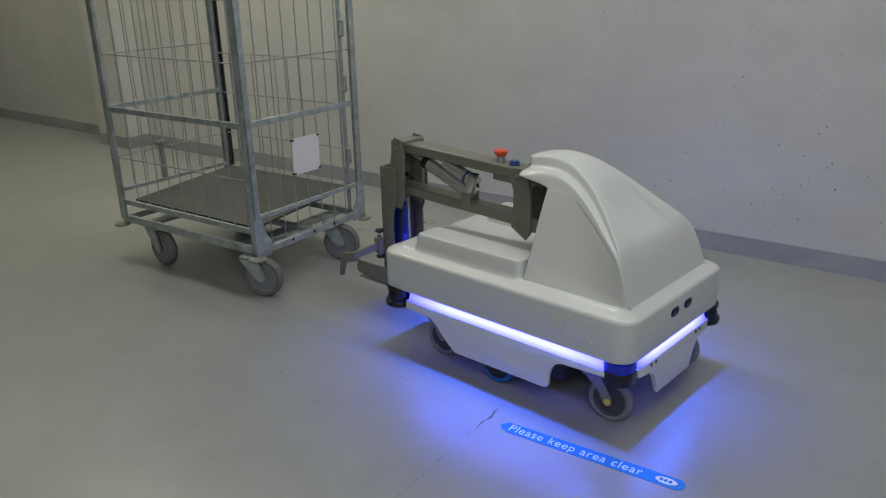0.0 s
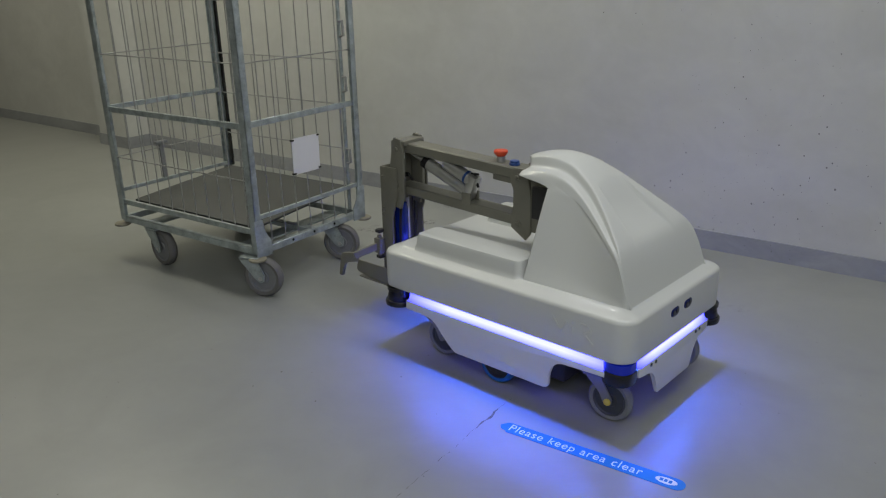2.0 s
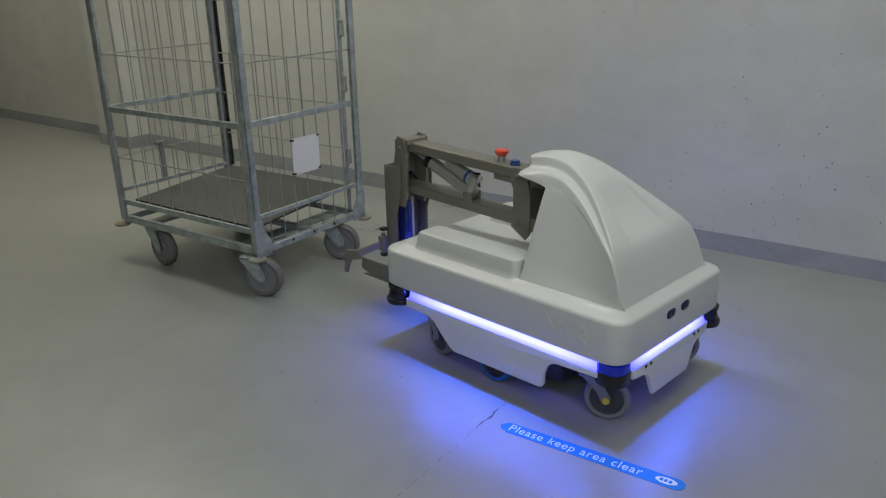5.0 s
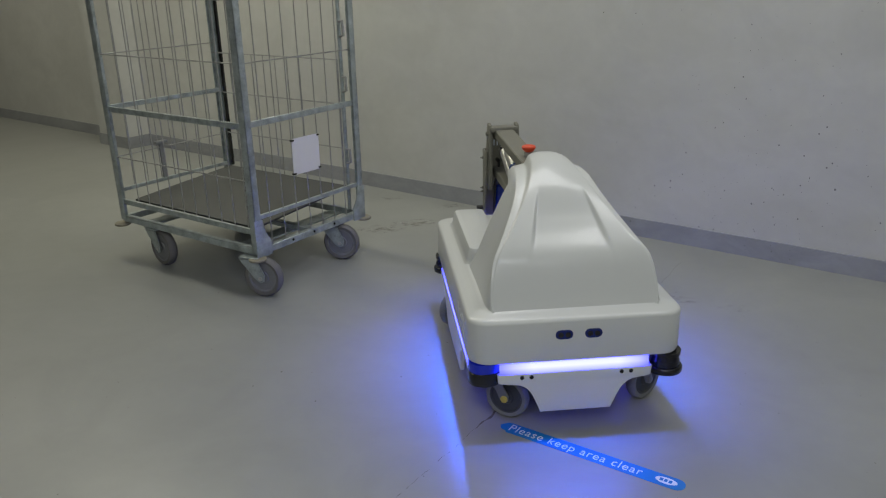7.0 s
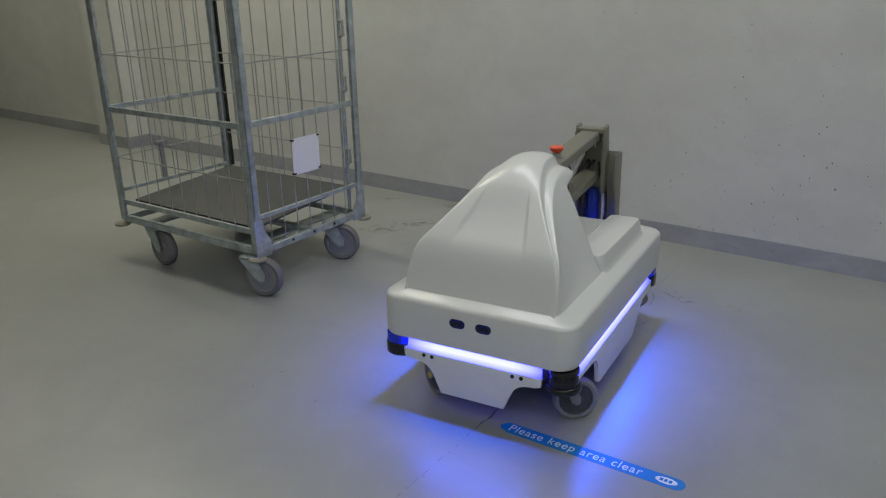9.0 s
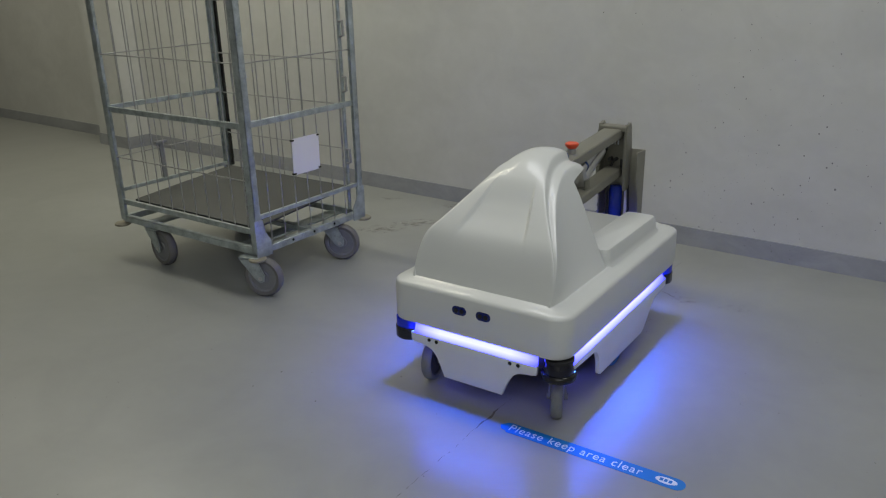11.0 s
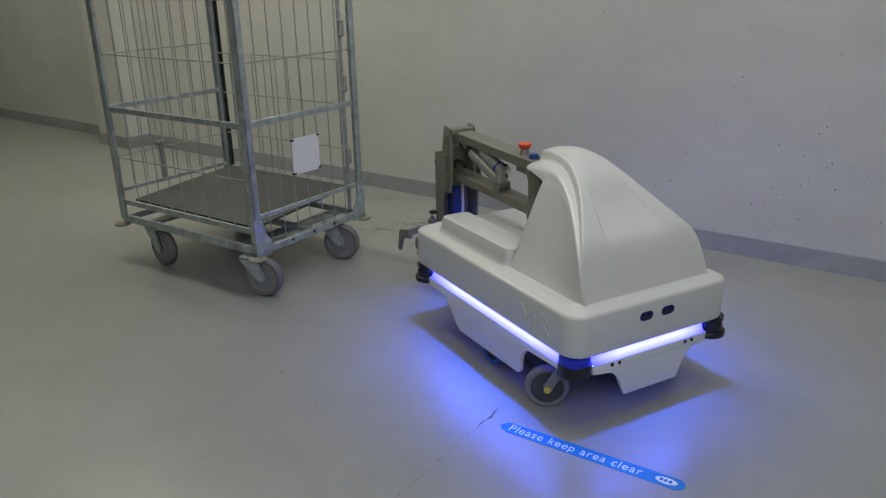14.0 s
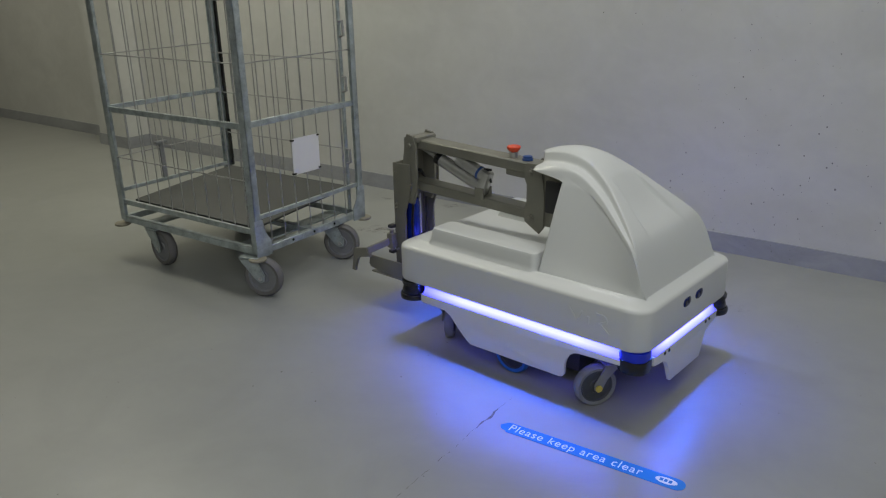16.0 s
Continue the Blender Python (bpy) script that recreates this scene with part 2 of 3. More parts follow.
slab("ceiling", WALL, -9, 6, -7, 0.6, CEIL, CEIL + 0.2, M_CEIL, "white painted ceiling", "ceiling")
SKIRTING = "grey painted skirting band along the wall foot"
slab("baseboard", WALL, PIER[1] + 0.008, 6, -0.008, 0.0, 0.0, 0.083, M_SKIRTING, SKIRTING, "baseboard")
slab("baseboard", WALL, -9, PIER[0] - 0.008, -0.008, 0.0, 0.0, 0.083, M_SKIRTING, SKIRTING, "baseboard")
slab("baseboard", WALL, PIER[0] - 0.008, PIER[1] + 0.008, PIER[2] - 0.008, PIER[2], 0.0, 0.083, M_SKIRTING, SKIRTING, "baseboard")
slab("baseboard", WALL, PIER[1], PIER[1] + 0.008, PIER[2], 0.0, 0.0, 0.083, M_SKIRTING, SKIRTING, "baseboard")


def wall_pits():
    """Small air holes in the concrete of the wall: flat spots, their inner shade painted dark."""
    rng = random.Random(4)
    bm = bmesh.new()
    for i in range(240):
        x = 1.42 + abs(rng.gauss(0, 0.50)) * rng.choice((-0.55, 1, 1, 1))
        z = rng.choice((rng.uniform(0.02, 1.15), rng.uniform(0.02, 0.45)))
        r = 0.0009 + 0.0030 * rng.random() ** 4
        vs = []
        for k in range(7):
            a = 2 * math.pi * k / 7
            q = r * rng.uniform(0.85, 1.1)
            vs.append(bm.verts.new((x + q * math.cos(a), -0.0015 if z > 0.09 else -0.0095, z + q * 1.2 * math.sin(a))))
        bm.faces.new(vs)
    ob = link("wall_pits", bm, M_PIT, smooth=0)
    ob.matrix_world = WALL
    tagged(ob, "small flat spots coloured as the shade inside air pits in the concrete wall", "wall pits", kind="stuff")


wall_pits()


# ---- floor marks ----
def floor_crack():
    rng = random.Random(8)
    a, b = Vector((-0.16, 1.44, 0)), Vector((0.185, 1.94, 0))
    d = b - a
    s = Vector((-d.y, d.x, 0)).normalized()
    bm = bmesh.new()
    n, left, right, off = 60, [], [], 0.0
    for i in range(n + 1):
        f = i / n
        off = off * 0.8 + rng.gauss(0, 0.0014)
        w = 0.0003 + 0.0006 * rng.random()
        if 0.68 < f < 0.9:
            w += 0.0034 * math.sin((f - 0.68) / 0.22 * math.pi) * rng.uniform(0.4, 1.2)
        p = a + d * f + s * off
        left.append(bm.verts.new(p + s * w + Vector((0, 0, 0.001))))
        right.append(bm.verts.new(p - s * w + Vector((0, 0, 0.001))))
    for i in range(n):
        if 0.62 < i / n < 0.92 or rng.random() < 0.68:
            bm.faces.new((left[i], right[i], right[i + 1], left[i + 1]))
    # hairlines beside the cover plate
    for path, w in ((((0.798, 2.730), (0.856, 2.784), (0.890, 2.835), (0.922, 2.889), (0.990, 2.988)), 0.0007), (((0.690, 2.505), (0.723, 2.447), (0.692, 2.416), (0.640, 2.398)), 0.0007),
                    (((0.830, 2.690), (0.846, 2.668), (0.862, 2.636)), 0.0018), (((0.790, 2.690), (0.786, 2.650), (0.772, 2.610), (0.748, 2.572)), 0.0012)):
        pts = [Vector((*p, 0.001)) for p in path]
        for p, q in zip(pts, pts[1:]):
            side = Vector((p.y - q.y, q.x - p.x, 0)).normalized()
            jog = side * rng.gauss(0, 0.004)
            mid = (p + q) / 2 + jog
            for u, v in ((p, mid), (mid, q)):
                a1, b1 = side * w * rng.uniform(0.4, 1.1), side * w * rng.uniform(0.4, 1.1)
                bm.faces.new([bm.verts.new(c) for c in (u - a1, v - b1, v + b1, u + a1)])
    tagged(link("floor_crack", bm, M_CRACK, smooth=0), "thin jagged dark crack in the floor coating", "floor crack", kind="stuff")


def floor_stains():
    rng = random.Random(15)
    bm = bmesh.new()
    spots = [(-0.283, 4.06, 0.03, 2), (0.02, 3.90, 0.03, 3), (-0.1, 3.62, 0.05, 4), (-0.32, 3.52, 0.05, 4), (0.86, 2.62, 0.03, 2), (1.05, 2.55, 0.025, 2)]
    layer = 0
    for cx, cy, size, n in spots:
        for i in range(n):
            x, y = cx + rng.gauss(0, 0.06), cy + rng.gauss(0, 0.035)
            layer += 1
            vs = []
            for k in range(16):
                a = 2 * math.pi * k / 16
                q = size * rng.uniform(0.6, 1.2)
                vs.append(bm.verts.new((x + 2.0 * q * math.cos(a), y + q * math.sin(a), 0.001 + layer * 0.00005)))
            bm.faces.new(vs)
    tagged(link("floor_stains", bm, M_STAIN, smooth=0), "small brown scuffs and stains on the floor", "floor stains", kind="stuff")


floor_crack()
floor_stains()


def floor_cover():
    m = Matrix.Translation((0.632, 2.662, 0))
    ob = link("floor_cover", lathe(bmesh.new(), [(0.132, 0.0), (0.132, 0.002), (0.128, 0.004), (0.02, 0.0045)], 48, m), M_COVER)
    tagged(ob, "round dark brown cover plate set in the floor", "floor cover")


floor_cover()


def floor_specks():
    rng = random.Random(21)
    bm = bmesh.new()
    for i in range(70):
        x, y = rng.uniform(-1.3, 1.3), rng.uniform(1.45, 3.0)
        r = 0.0009 + 0.0018 * rng.random() ** 3
        bm.faces.new([bm.verts.new((x + r * rng.uniform(0.6, 1.6) * math.cos(k), y + r * rng.uniform(0.6, 1.6) * math.sin(k), 0.001)) for k in (0, 1.05, 2.1, 3.15, 4.2, 5.25)])
    tagged(link("floor_specks", bm, M_CRACK, smooth=0), "tiny dark specks of dirt on the floor", "floor specks", kind="stuff")


floor_specks()


def floor_sticker():
    a, b = Vector((0.147, 1.802, 0)), Vector((0.562, 1.517, 0))
    length = (b - a).length
    ang = math.degrees(math.atan2(b.y - a.y, b.x - a.x))
    root = new("floor_sticker")
    root.matrix_world = pose(a.x, a.y, 0.0, 0, 0, ang)
    w = 0.0225
    out = [(0.0, 0.0), (0.014, w * 0.85), (0.025, w)]
    for i in range(9):
        t = radians(90 - 180 * i / 8)
        out.append((length - w + w * math.cos(t), w * math.sin(t)))
    out += [(0.04, -w), (0.03, -w * 1.05), (0.022, -w * 0.75), (0.008, -w * 0.6)]
    part("backing", prism(bmesh.new(), list(reversed(out)), 0.0012, Matrix.Identity(4)), M_STICKER, root, "bright blue vinyl strip with rounded ends")
    cu = bpy.data.curves.new("lettering", "FONT")
    cu.body, cu.size, cu.align_y = "Please keep area clear", 0.042, "CENTER"
    cu.space_character, cu.extrude = 1.12, 0.0002
    tx = bpy.data.objects.new("lettering", cu)
    scene.collection.objects.link(tx)
    bpy.context.view_layer.update()
    me = bpy.data.meshes.new_from_object(tx.evaluated_get(bpy.context.evaluated_depsgraph_get()))
    bpy.data.objects.remove(tx)
    xs = [v.co.x for v in me.vertices]
    k = 0.368 / (max(xs) - min(xs))
    for v in me.vertices:
        v.co.x = (v.co.x - min(xs)) * k
    me.materials.clear()
    me.materials.append(M_INK)
    text = new("lettering", me)
    text.parent, text.location = root, (0.030, 0.0, 0.0016)
    text["label"] = "white printed words"
    oval = [(length - 0.046 + 0.027 * math.cos(2 * math.pi * i / 24), 0.0125 * math.sin(2 * math.pi * i / 24)) for i in range(24)]
    part("oval_mark", prism(bmesh.new(), oval, 0.0004, Matrix.Translation((0, 0, 0.0014))), M_INK, root, "white oval mark")
    for x in (0.062, 0.051, 0.040):
        part("mark_bar", box(bmesh.new(), length - x, length - x + 0.008, -0.0055, 0.0055, 0.0018, 0.0021), M_STICKER, root, "blue bar on the oval")
    tagged(root, "blue vinyl floor sticker asking to keep the area clear", "floor sticker")


floor_sticker()


# ---- wheels ----
def wheel(parent, r, w, tyre_mat, rim_mat, m, tyre_label):
    """A wheel that turns round its own y."""
    turn = m @ pose(0, 0, 0, 90)
    h = w / 2
    bm = lathe(bmesh.new(), [(r * 0.76, -h * 0.8), (r * 0.9, -h * 0.95), (r * 0.97, -h * 0.7), (r, -h * 0.3), (r, h * 0.3), (r * 0.97, h * 0.7), (r * 0.9, h * 0.95), (r * 0.76, h * 0.8)], 40, None, True)
    tyre = part("wheel", bm, tyre_mat, parent, tyre_label)
    tyre.matrix_basis = turn
    bm = lathe(bmesh.new(), [(r * 0.3, -h * 0.75), (r * 0.34, -h * 0.55), (r * 0.66, -h * 0.55), (r * 0.70, -h * 0.8), (r * 0.765, -h * 0.8), (r * 0.765, h * 0.8), (r * 0.70, h * 0.8), (r * 0.66, h * 0.55), (r * 0.34, h * 0.55), (r * 0.3, h * 0.75)], 32)
    part("rim", bm, rim_mat, tyre)
    return tyre


# ---- the mobile robot ----
robot = new("mobile_robot")
tagged(robot, "white mobile robot with towing arm and glowing blue light band", "robot")
HX0, HX1, HY = -0.460, 0.434, 0.281
CX, HL = (HX0 + HX1) / 2, (HX1 - HX0) / 2


def robot_cover():
    rings = []
    for inset, z in ((0.03, 0.214), (0.008, 0.214), (0.002, 0.217), (0.0, 0.223), (0.0, 0.3245), (0.0012, 0.3290), (0.0042, 0.3328), (0.0095, 0.3358), (0.024, 0.3410), (0.034, 0.3448), (0.040, 0.3480), (0.044, 0.3503), (0.050, 0.351), (0.25, 0.351)):
        rings.append([(x, y, z) for x, y in rounded(HL - inset, HY - min(inset, 0.2), max(0.055 - inset * 0.4, 0.02), 8, CX)])
    part("cover", loft(bmesh.new(), rings), M_WHITE, robot, "glossy white moulded top cover")
    # raised side rails of the bed
    for s in (-1, 1):
        rings = []
        for inset, z in ((-0.010, 0.348), (-0.006, 0.352), (-0.003, 0.358), (-0.001, 0.364), (0.002, 0.386), (0.007, 0.396), (0.016, 0.399)):
            rings.append([(x, y, z) for x, y in rounded(0.206 - inset, 0.055 - inset, 0.024 - inset * 0.8, 6, -0.144, s * 0.179)])
        part("bed_rail", loft(bmesh.new(), rings), M_WHITE, robot)
    # the low relief mark on the side
    for a, b in (((0.205, 0.300), (0.232, 0.262)), ((0.232, 0.262), (0.250, 0.296)), ((0.268, 0.286), (0.268, 0.262)), ((0.292, 0.300), (0.318, 0.298)), ((0.318, 0.298), (0.326, 0.284)), ((0.326, 0.284), (0.300, 0.272)), ((0.306, 0.272), (0.332, 0.250))):
        part("relief_bar", bar(bmesh.new(), (a[0], -HY - 0.0012, a[1]), (b[0], -HY - 0.0012, b[1]), 0.003, 0.007, 0.001, (0, 0, 1) if abs(a[1] - b[1]) < 0.02 else (1, 0, 0)), M_WHITE, robot)
    # two dark camera windows in the front, blue reflections put into their colour
    for s in (-1, 1):
        bm = prism(bmesh.new(), rounded(0.0225, 0.0125, 0.012, 6, s * 0.038, 0.291), 0.004, in_yz(HX1 - 0.002), 0.001)
        win = part("camera_window", bm, M_WINDOW, robot, "dark oval camera window")
        for dy in (-0.009, 0.009):
            part("lens", lathe(bmesh.new(), [(0.007, 0), (0.007, 0.0015), (0.004, 0.002)], 16, in_yz(HX1 + 0.002) @ Matrix.Translation((s * 0.038 + dy, 0.291, 0))), M_GLASS_DARK, win)


# the hood's lines along its length: crown, edge of the spine (half width, drop), shoulder ridge (half width, drop)
TOP = [(-0.14, 0.580), (-0.12, 0.602), (-0.09, 0.634), (-0.05, 0.654), (0.0, 0.666), (0.05, 0.672), (0.11, 0.664), (0.16, 0.635), (0.20, 0.606), (0.28, 0.536), (0.32, 0.501), (0.344, 0.478), (0.357, 0.463), (0.367, 0.440), (0.374, 0.410), (0.378, 0.382), (0.383, 0.361), (0.394, 0.348), (0.45, 0.300)]
SPINE = [(-0.10, 0.026), (-0.06, 0.036), (-0.02, 0.045), (0.02, 0.050), (0.06, 0.054), (0.10, 0.060), (0.15, 0.074), (0.20, 0.094), (0.25, 0.124), (0.30, 0.160), (0.35, 0.198), (0.372, 0.212), (0.394, 0.216)]
SPINE_DROP = [(-0.10, 0.006), (0.0, 0.010), (0.05, 0.014), (0.10, 0.017), (0.15, 0.012), (0.20, 0.006), (0.25, 0.0015), (0.30, 0.0), (0.394, 0.0)]
RIDGE = [(-0.10, 0.074), (-0.06, 0.082), (-0.02, 0.088), (0.02, 0.094), (0.06, 0.098), (0.10, 0.103), (0.15, 0.112), (0.20, 0.130), (0.25, 0.154), (0.30, 0.181), (0.35, 0.210), (0.372, 0.219), (0.394, 0.221)]
RIDGE_DROP = [(-0.10, 0.036), (-0.06, 0.040), (0.0, 0.043), (0.05, 0.045), (0.10, 0.045), (0.15, 0.042), (0.20, 0.036), (0.25, 0.027), (0.30, 0.020), (0.35, 0.013), (0.38, 0.010), (0.394, 0.010)]


def ease(f):
    f = min(1.0, max(0.0, f))
    return f * f * (3 - 2 * f)


def hood_section(x):
    """Height and half width of the hood at x: crown, spine edge, valley, shoulder, ridge."""
    zb = 0.345
    h = smooth(x, TOP)
    h = zb + max(h - zb, 0.0) * min(1.0, max(0.0, (0.394 - x) / 0.012)) ** 0.5
    low = min(1.0, (h - zb) * 6)
    a, b = smooth(x, SPINE), smooth(x, RIDGE)
    za, zr = h - smooth(x, SPINE_DROP) * low, h - smooth(x, RIDGE_DROP) * low
    return zb, h, a, za, (a + 0.26 * (b - a), za - 0.80 * (za - zr)), (a + 0.66 * (b - a), zr + 0.14 * (za - zr)), b, zr


def robot_hood():
    base = 0.227
    nu, n_side, n_step, n_top = 110, 44, 30, 60
    rows = []
    for i in range(nu + 1):
        s = 1 - (1 - i / nu) ** 1.4
        half = []
        for j in range(n_side + n_step + n_top + 1):
            u = min(1.0, j / n_side)
            q = 1 - (1 - u) ** 1.5
            # the rear edge: upright beside the bed, then a lip that reaches back over the arm
            k = ease((q - 0.872) / 0.095)
            f = min(1.0, max(0.0, (j - n_side) / n_step))
            g = max(0.0, (j - n_side - n_step) / n_top)
            x0 = 0.070 - 0.120 * k + 0.010 * math.sin(f * math.pi) - 0.018 * ease(g * 2)
            x1 = 0.394
            x = x0 + s * (x1 - x0)
            zb, h, a, za, valley, lobe, b, zr = hood_section(x)
            bend = min(0.020, max(0.0, x - 0.374))
            wide = base - 0.020 + math.sqrt(0.020 ** 2 - bend ** 2)
            b = min(b, wide - 0.004)
            a = min(a, b - 0.003)
            if j <= n_side:
                y = b + (wide - b) * (1 - q) ** (0.80 + 0.30 * min(1.0, max(0.0, (x - 0.05) / 0.15)))
                z = zb + (zr - zb) * q
            elif j <= n_side + n_step:
                y = float(np.interp(f, (0, 0.34, 0.72, 1), (b, lobe[0], valley[0], a)))
                z = float(np.interp(f, (0, 0.34, 0.72, 1), (zr, lobe[1], valley[1], za)))
            else:
                y = a * (1 - g)
                z = za + (h - za) * (1 - (1 - g) ** 2.2)
            if q < 0.20:
                y += 0.0125 * (1 - q / 0.20) ** 2.4
            half.append((x, y, z))
        # round the ridge, then press the two creases of the front face
        for _ in range(9):
            mid = [(x, (y0 + 2 * y + y1) / 4, (z0 + 2 * z + z1) / 4) for (_, y0, z0), (x, y, z), (_, y1, z1) in zip(half, half[1:], half[2:])]
            half = [half[0]] + mid + [half[-1]]
        for j, (x, y, z) in enumerate(half):
            if j > n_side + n_step:
                cy = 0.067 + (x - 0.20) * 0.31
                deep = 0.0130 * ease((x - 0.185) / 0.07) * ease((0.372 - x) / 0.10)
                half[j] = (x, y, z - deep * ease((cy - y) / 0.0085))
        rows.append([(x, -y, z) for x, y, z in half] + [(x, y, z) for x, y, z in reversed(half[:-1])])
    bm = bmesh.new()
    grid = [[bm.verts.new(p) for p in r] for r in rows]
    for a, b in zip(grid, grid[1:]):
        for i in range(len(a) - 1):
            bm.faces.new((a[i], a[i + 1], b[i + 1], b[i]))
    # soften the corners where the front runs down
    for start in (0.27, 0.285, 0.30, 0.31, 0.32, 0.33, 0.335, 0.34, 0.345, 0.35):
        bmesh.ops.smooth_vert(bm, verts=[v for v in bm.verts if v.co.x > start and not v.is_boundary], factor=0.5, use_axis_x=True, use_axis_y=True, use_axis_z=True)
    for v in bm.verts:
        if v.co.z < 0.392:
            low = ((0.392 - v.co.z) / 0.047) ** 2
            v.co.x += 0.005 * low * ease((v.co.x - 0.33) / 0.05)
            v.co.z -= 0.007 * low
    hood = part("hood", bm, M_WHITE, robot, "glossy white sloping moulded hood with a pinched ridge")
    sol = hood.modifiers.new("thickness", "SOLIDIFY")
    sol.thickness, sol.offset = 0.0022, -1


def arc(cx, cz, r, a0, a1, n=6):
    return [(cx + r * math.cos(radians(a0 + (a1 - a0) * i / n)), cz + r * math.sin(radians(a0 + (a1 - a0) * i / n))) for i in range(n + 1)]


def robot_skirts():
    # dark inner frame
    part("chassis", box(box(bmesh.new(), -0.2, 0.2, -0.2, 0.2, 0.055, 0.2, 0.01), -0.40, 0.40, -0.24, 0.24, 0.165, 0.216, 0.004), M_DARK, robot, "dark steel inner frame")
    side = [(-0.352, 0.156), (-0.352, 0.184), (0.386, 0.184), (0.386, 0.168), (0.27, 0.166)] + arc(0.245, 0.115, 0.05, 70, 180, 7) + arc(0.177, 0.088, 0.018, 0, -90, 4) + arc(-0.145, 0.083, 0.016, 270, 200, 4) + [(-0.20, 0.112), (-0.225, 0.142), (-0.25, 0.155)]
    for s in (-1, 1):
        y0 = -0.276 if s < 0 else 0.276 - 0.012
        part("side_skirt", prism(bmesh.new(), side, -0.012, in_xz(y0), 0.002), M_SKIRT, robot, "white painted side skirt with wheel cut-outs")
    rear_front = [(-0.205, 0.158), (-0.208, 0.184), (0.200, 0.184), (0.197, 0.158)] + arc(0.165, 0.10, 0.055, 75, 170, 6) + [(0.100, 0.084), (0.094, 0.068), (-0.094, 0.068), (-0.100, 0.084)] + arc(-0.165, 0.10, 0.055, 10, 105, 6)
    front = part("front_skirt", prism(bmesh.new(), rear_front, 0.012, in_yz(0.418), 0.002), M_SKIRT, robot, "white painted front skirt with curved cut-outs")
    part("rear_skirt", prism(bmesh.new(), rear_front, 0.012, in_yz(-0.436), 0.002), M_SKIRT, robot, "white painted rear skirt")
    for y in (-0.144, -0.119, 0.119, 0.144):
        part("sensor_dot", lathe(bmesh.new(), [(0.0055, 0), (0.0055, 0.002), (0.003, 0.003)], 14, in_yz(0.4295) @ Matrix.Translation((y, 0.173, 0))), M_BLACK, front, "small black sensor eye")
    # the light band: a lit diffuser set back behind the lip of the skirts, and a tape above that shines down
    def tape(x0, x1, y0, y1):
        bm = bmesh.new()
        bm.faces.new([bm.verts.new(p) for p in ((x0, y0, 0.2136), (x0, y1, 0.2136), (x1, y1, 0.2136), (x1, y0, 0.2136))])
        part("light_tape", bm, M_TAPE, robot, "bright blue light tape")

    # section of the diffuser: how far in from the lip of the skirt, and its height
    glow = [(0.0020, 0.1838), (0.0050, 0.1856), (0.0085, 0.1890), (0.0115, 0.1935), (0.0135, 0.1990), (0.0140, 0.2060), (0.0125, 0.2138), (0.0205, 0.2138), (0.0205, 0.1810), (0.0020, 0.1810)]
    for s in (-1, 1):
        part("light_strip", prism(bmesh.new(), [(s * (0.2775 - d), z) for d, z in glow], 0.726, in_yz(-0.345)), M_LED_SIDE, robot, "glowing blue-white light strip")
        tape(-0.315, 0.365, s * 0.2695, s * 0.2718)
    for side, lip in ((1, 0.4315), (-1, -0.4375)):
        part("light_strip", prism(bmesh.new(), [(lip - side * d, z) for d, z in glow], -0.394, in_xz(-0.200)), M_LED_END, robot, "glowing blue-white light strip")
        tape(lip - side * 0.0080, lip - side * 0.0057, -0.185, 0.160)


def robot_corners():
    for cx, cy, s in ((0.372, 0.222, 1), (-0.380, -0.226, -1)):
        m = Matrix.Translation((cx + s * 0.024, cy + s * 0.024, 0))
        sc = part("scanner", lathe(bmesh.new(), [(0.038, 0.152), (0.046, 0.155), (0.047, 0.160), (0.047, 0.168), (0.044, 0.172), (0.040, 0.173)], 32, m), M_BLACK, robot, "black round laser scanner")
        part("window", lathe(bmesh.new(), [(0.040, 0.1728), (0.041, 0.175), (0.038, 0.190), (0.034, 0.202)], 32, m), M_GLASS_DARK, sc, "dark scanner window")
        part("cap", lathe(bmesh.new(), [(0.033, 0.2015), (0.040, 0.204), (0.040, 0.2138)], 32, m), M_BLACK, sc)
    for cx, cy, sx, sy in ((0.389, -0.237, 1, -1), (-0.396, 0.237, -1, 1)):
        out = rounded(0.042, 0.042, 0.034, 8, cx, cy)
        part("corner_bumper", prism(bmesh.new(), out, 0.036, Matrix.Translation((0, 0, 0.152)), 0.003), M_BLACK, robot, "black rounded corner block")
        out = rounded(0.040, 0.040, 0.033, 8, cx, cy)
        part("corner_lens", prism(bmesh.new(), out, 0.0255, Matrix.Translation((0, 0, 0.188))), M_BLUE_LENS, robot, "deep blue corner lens with the light band's glow built into it")


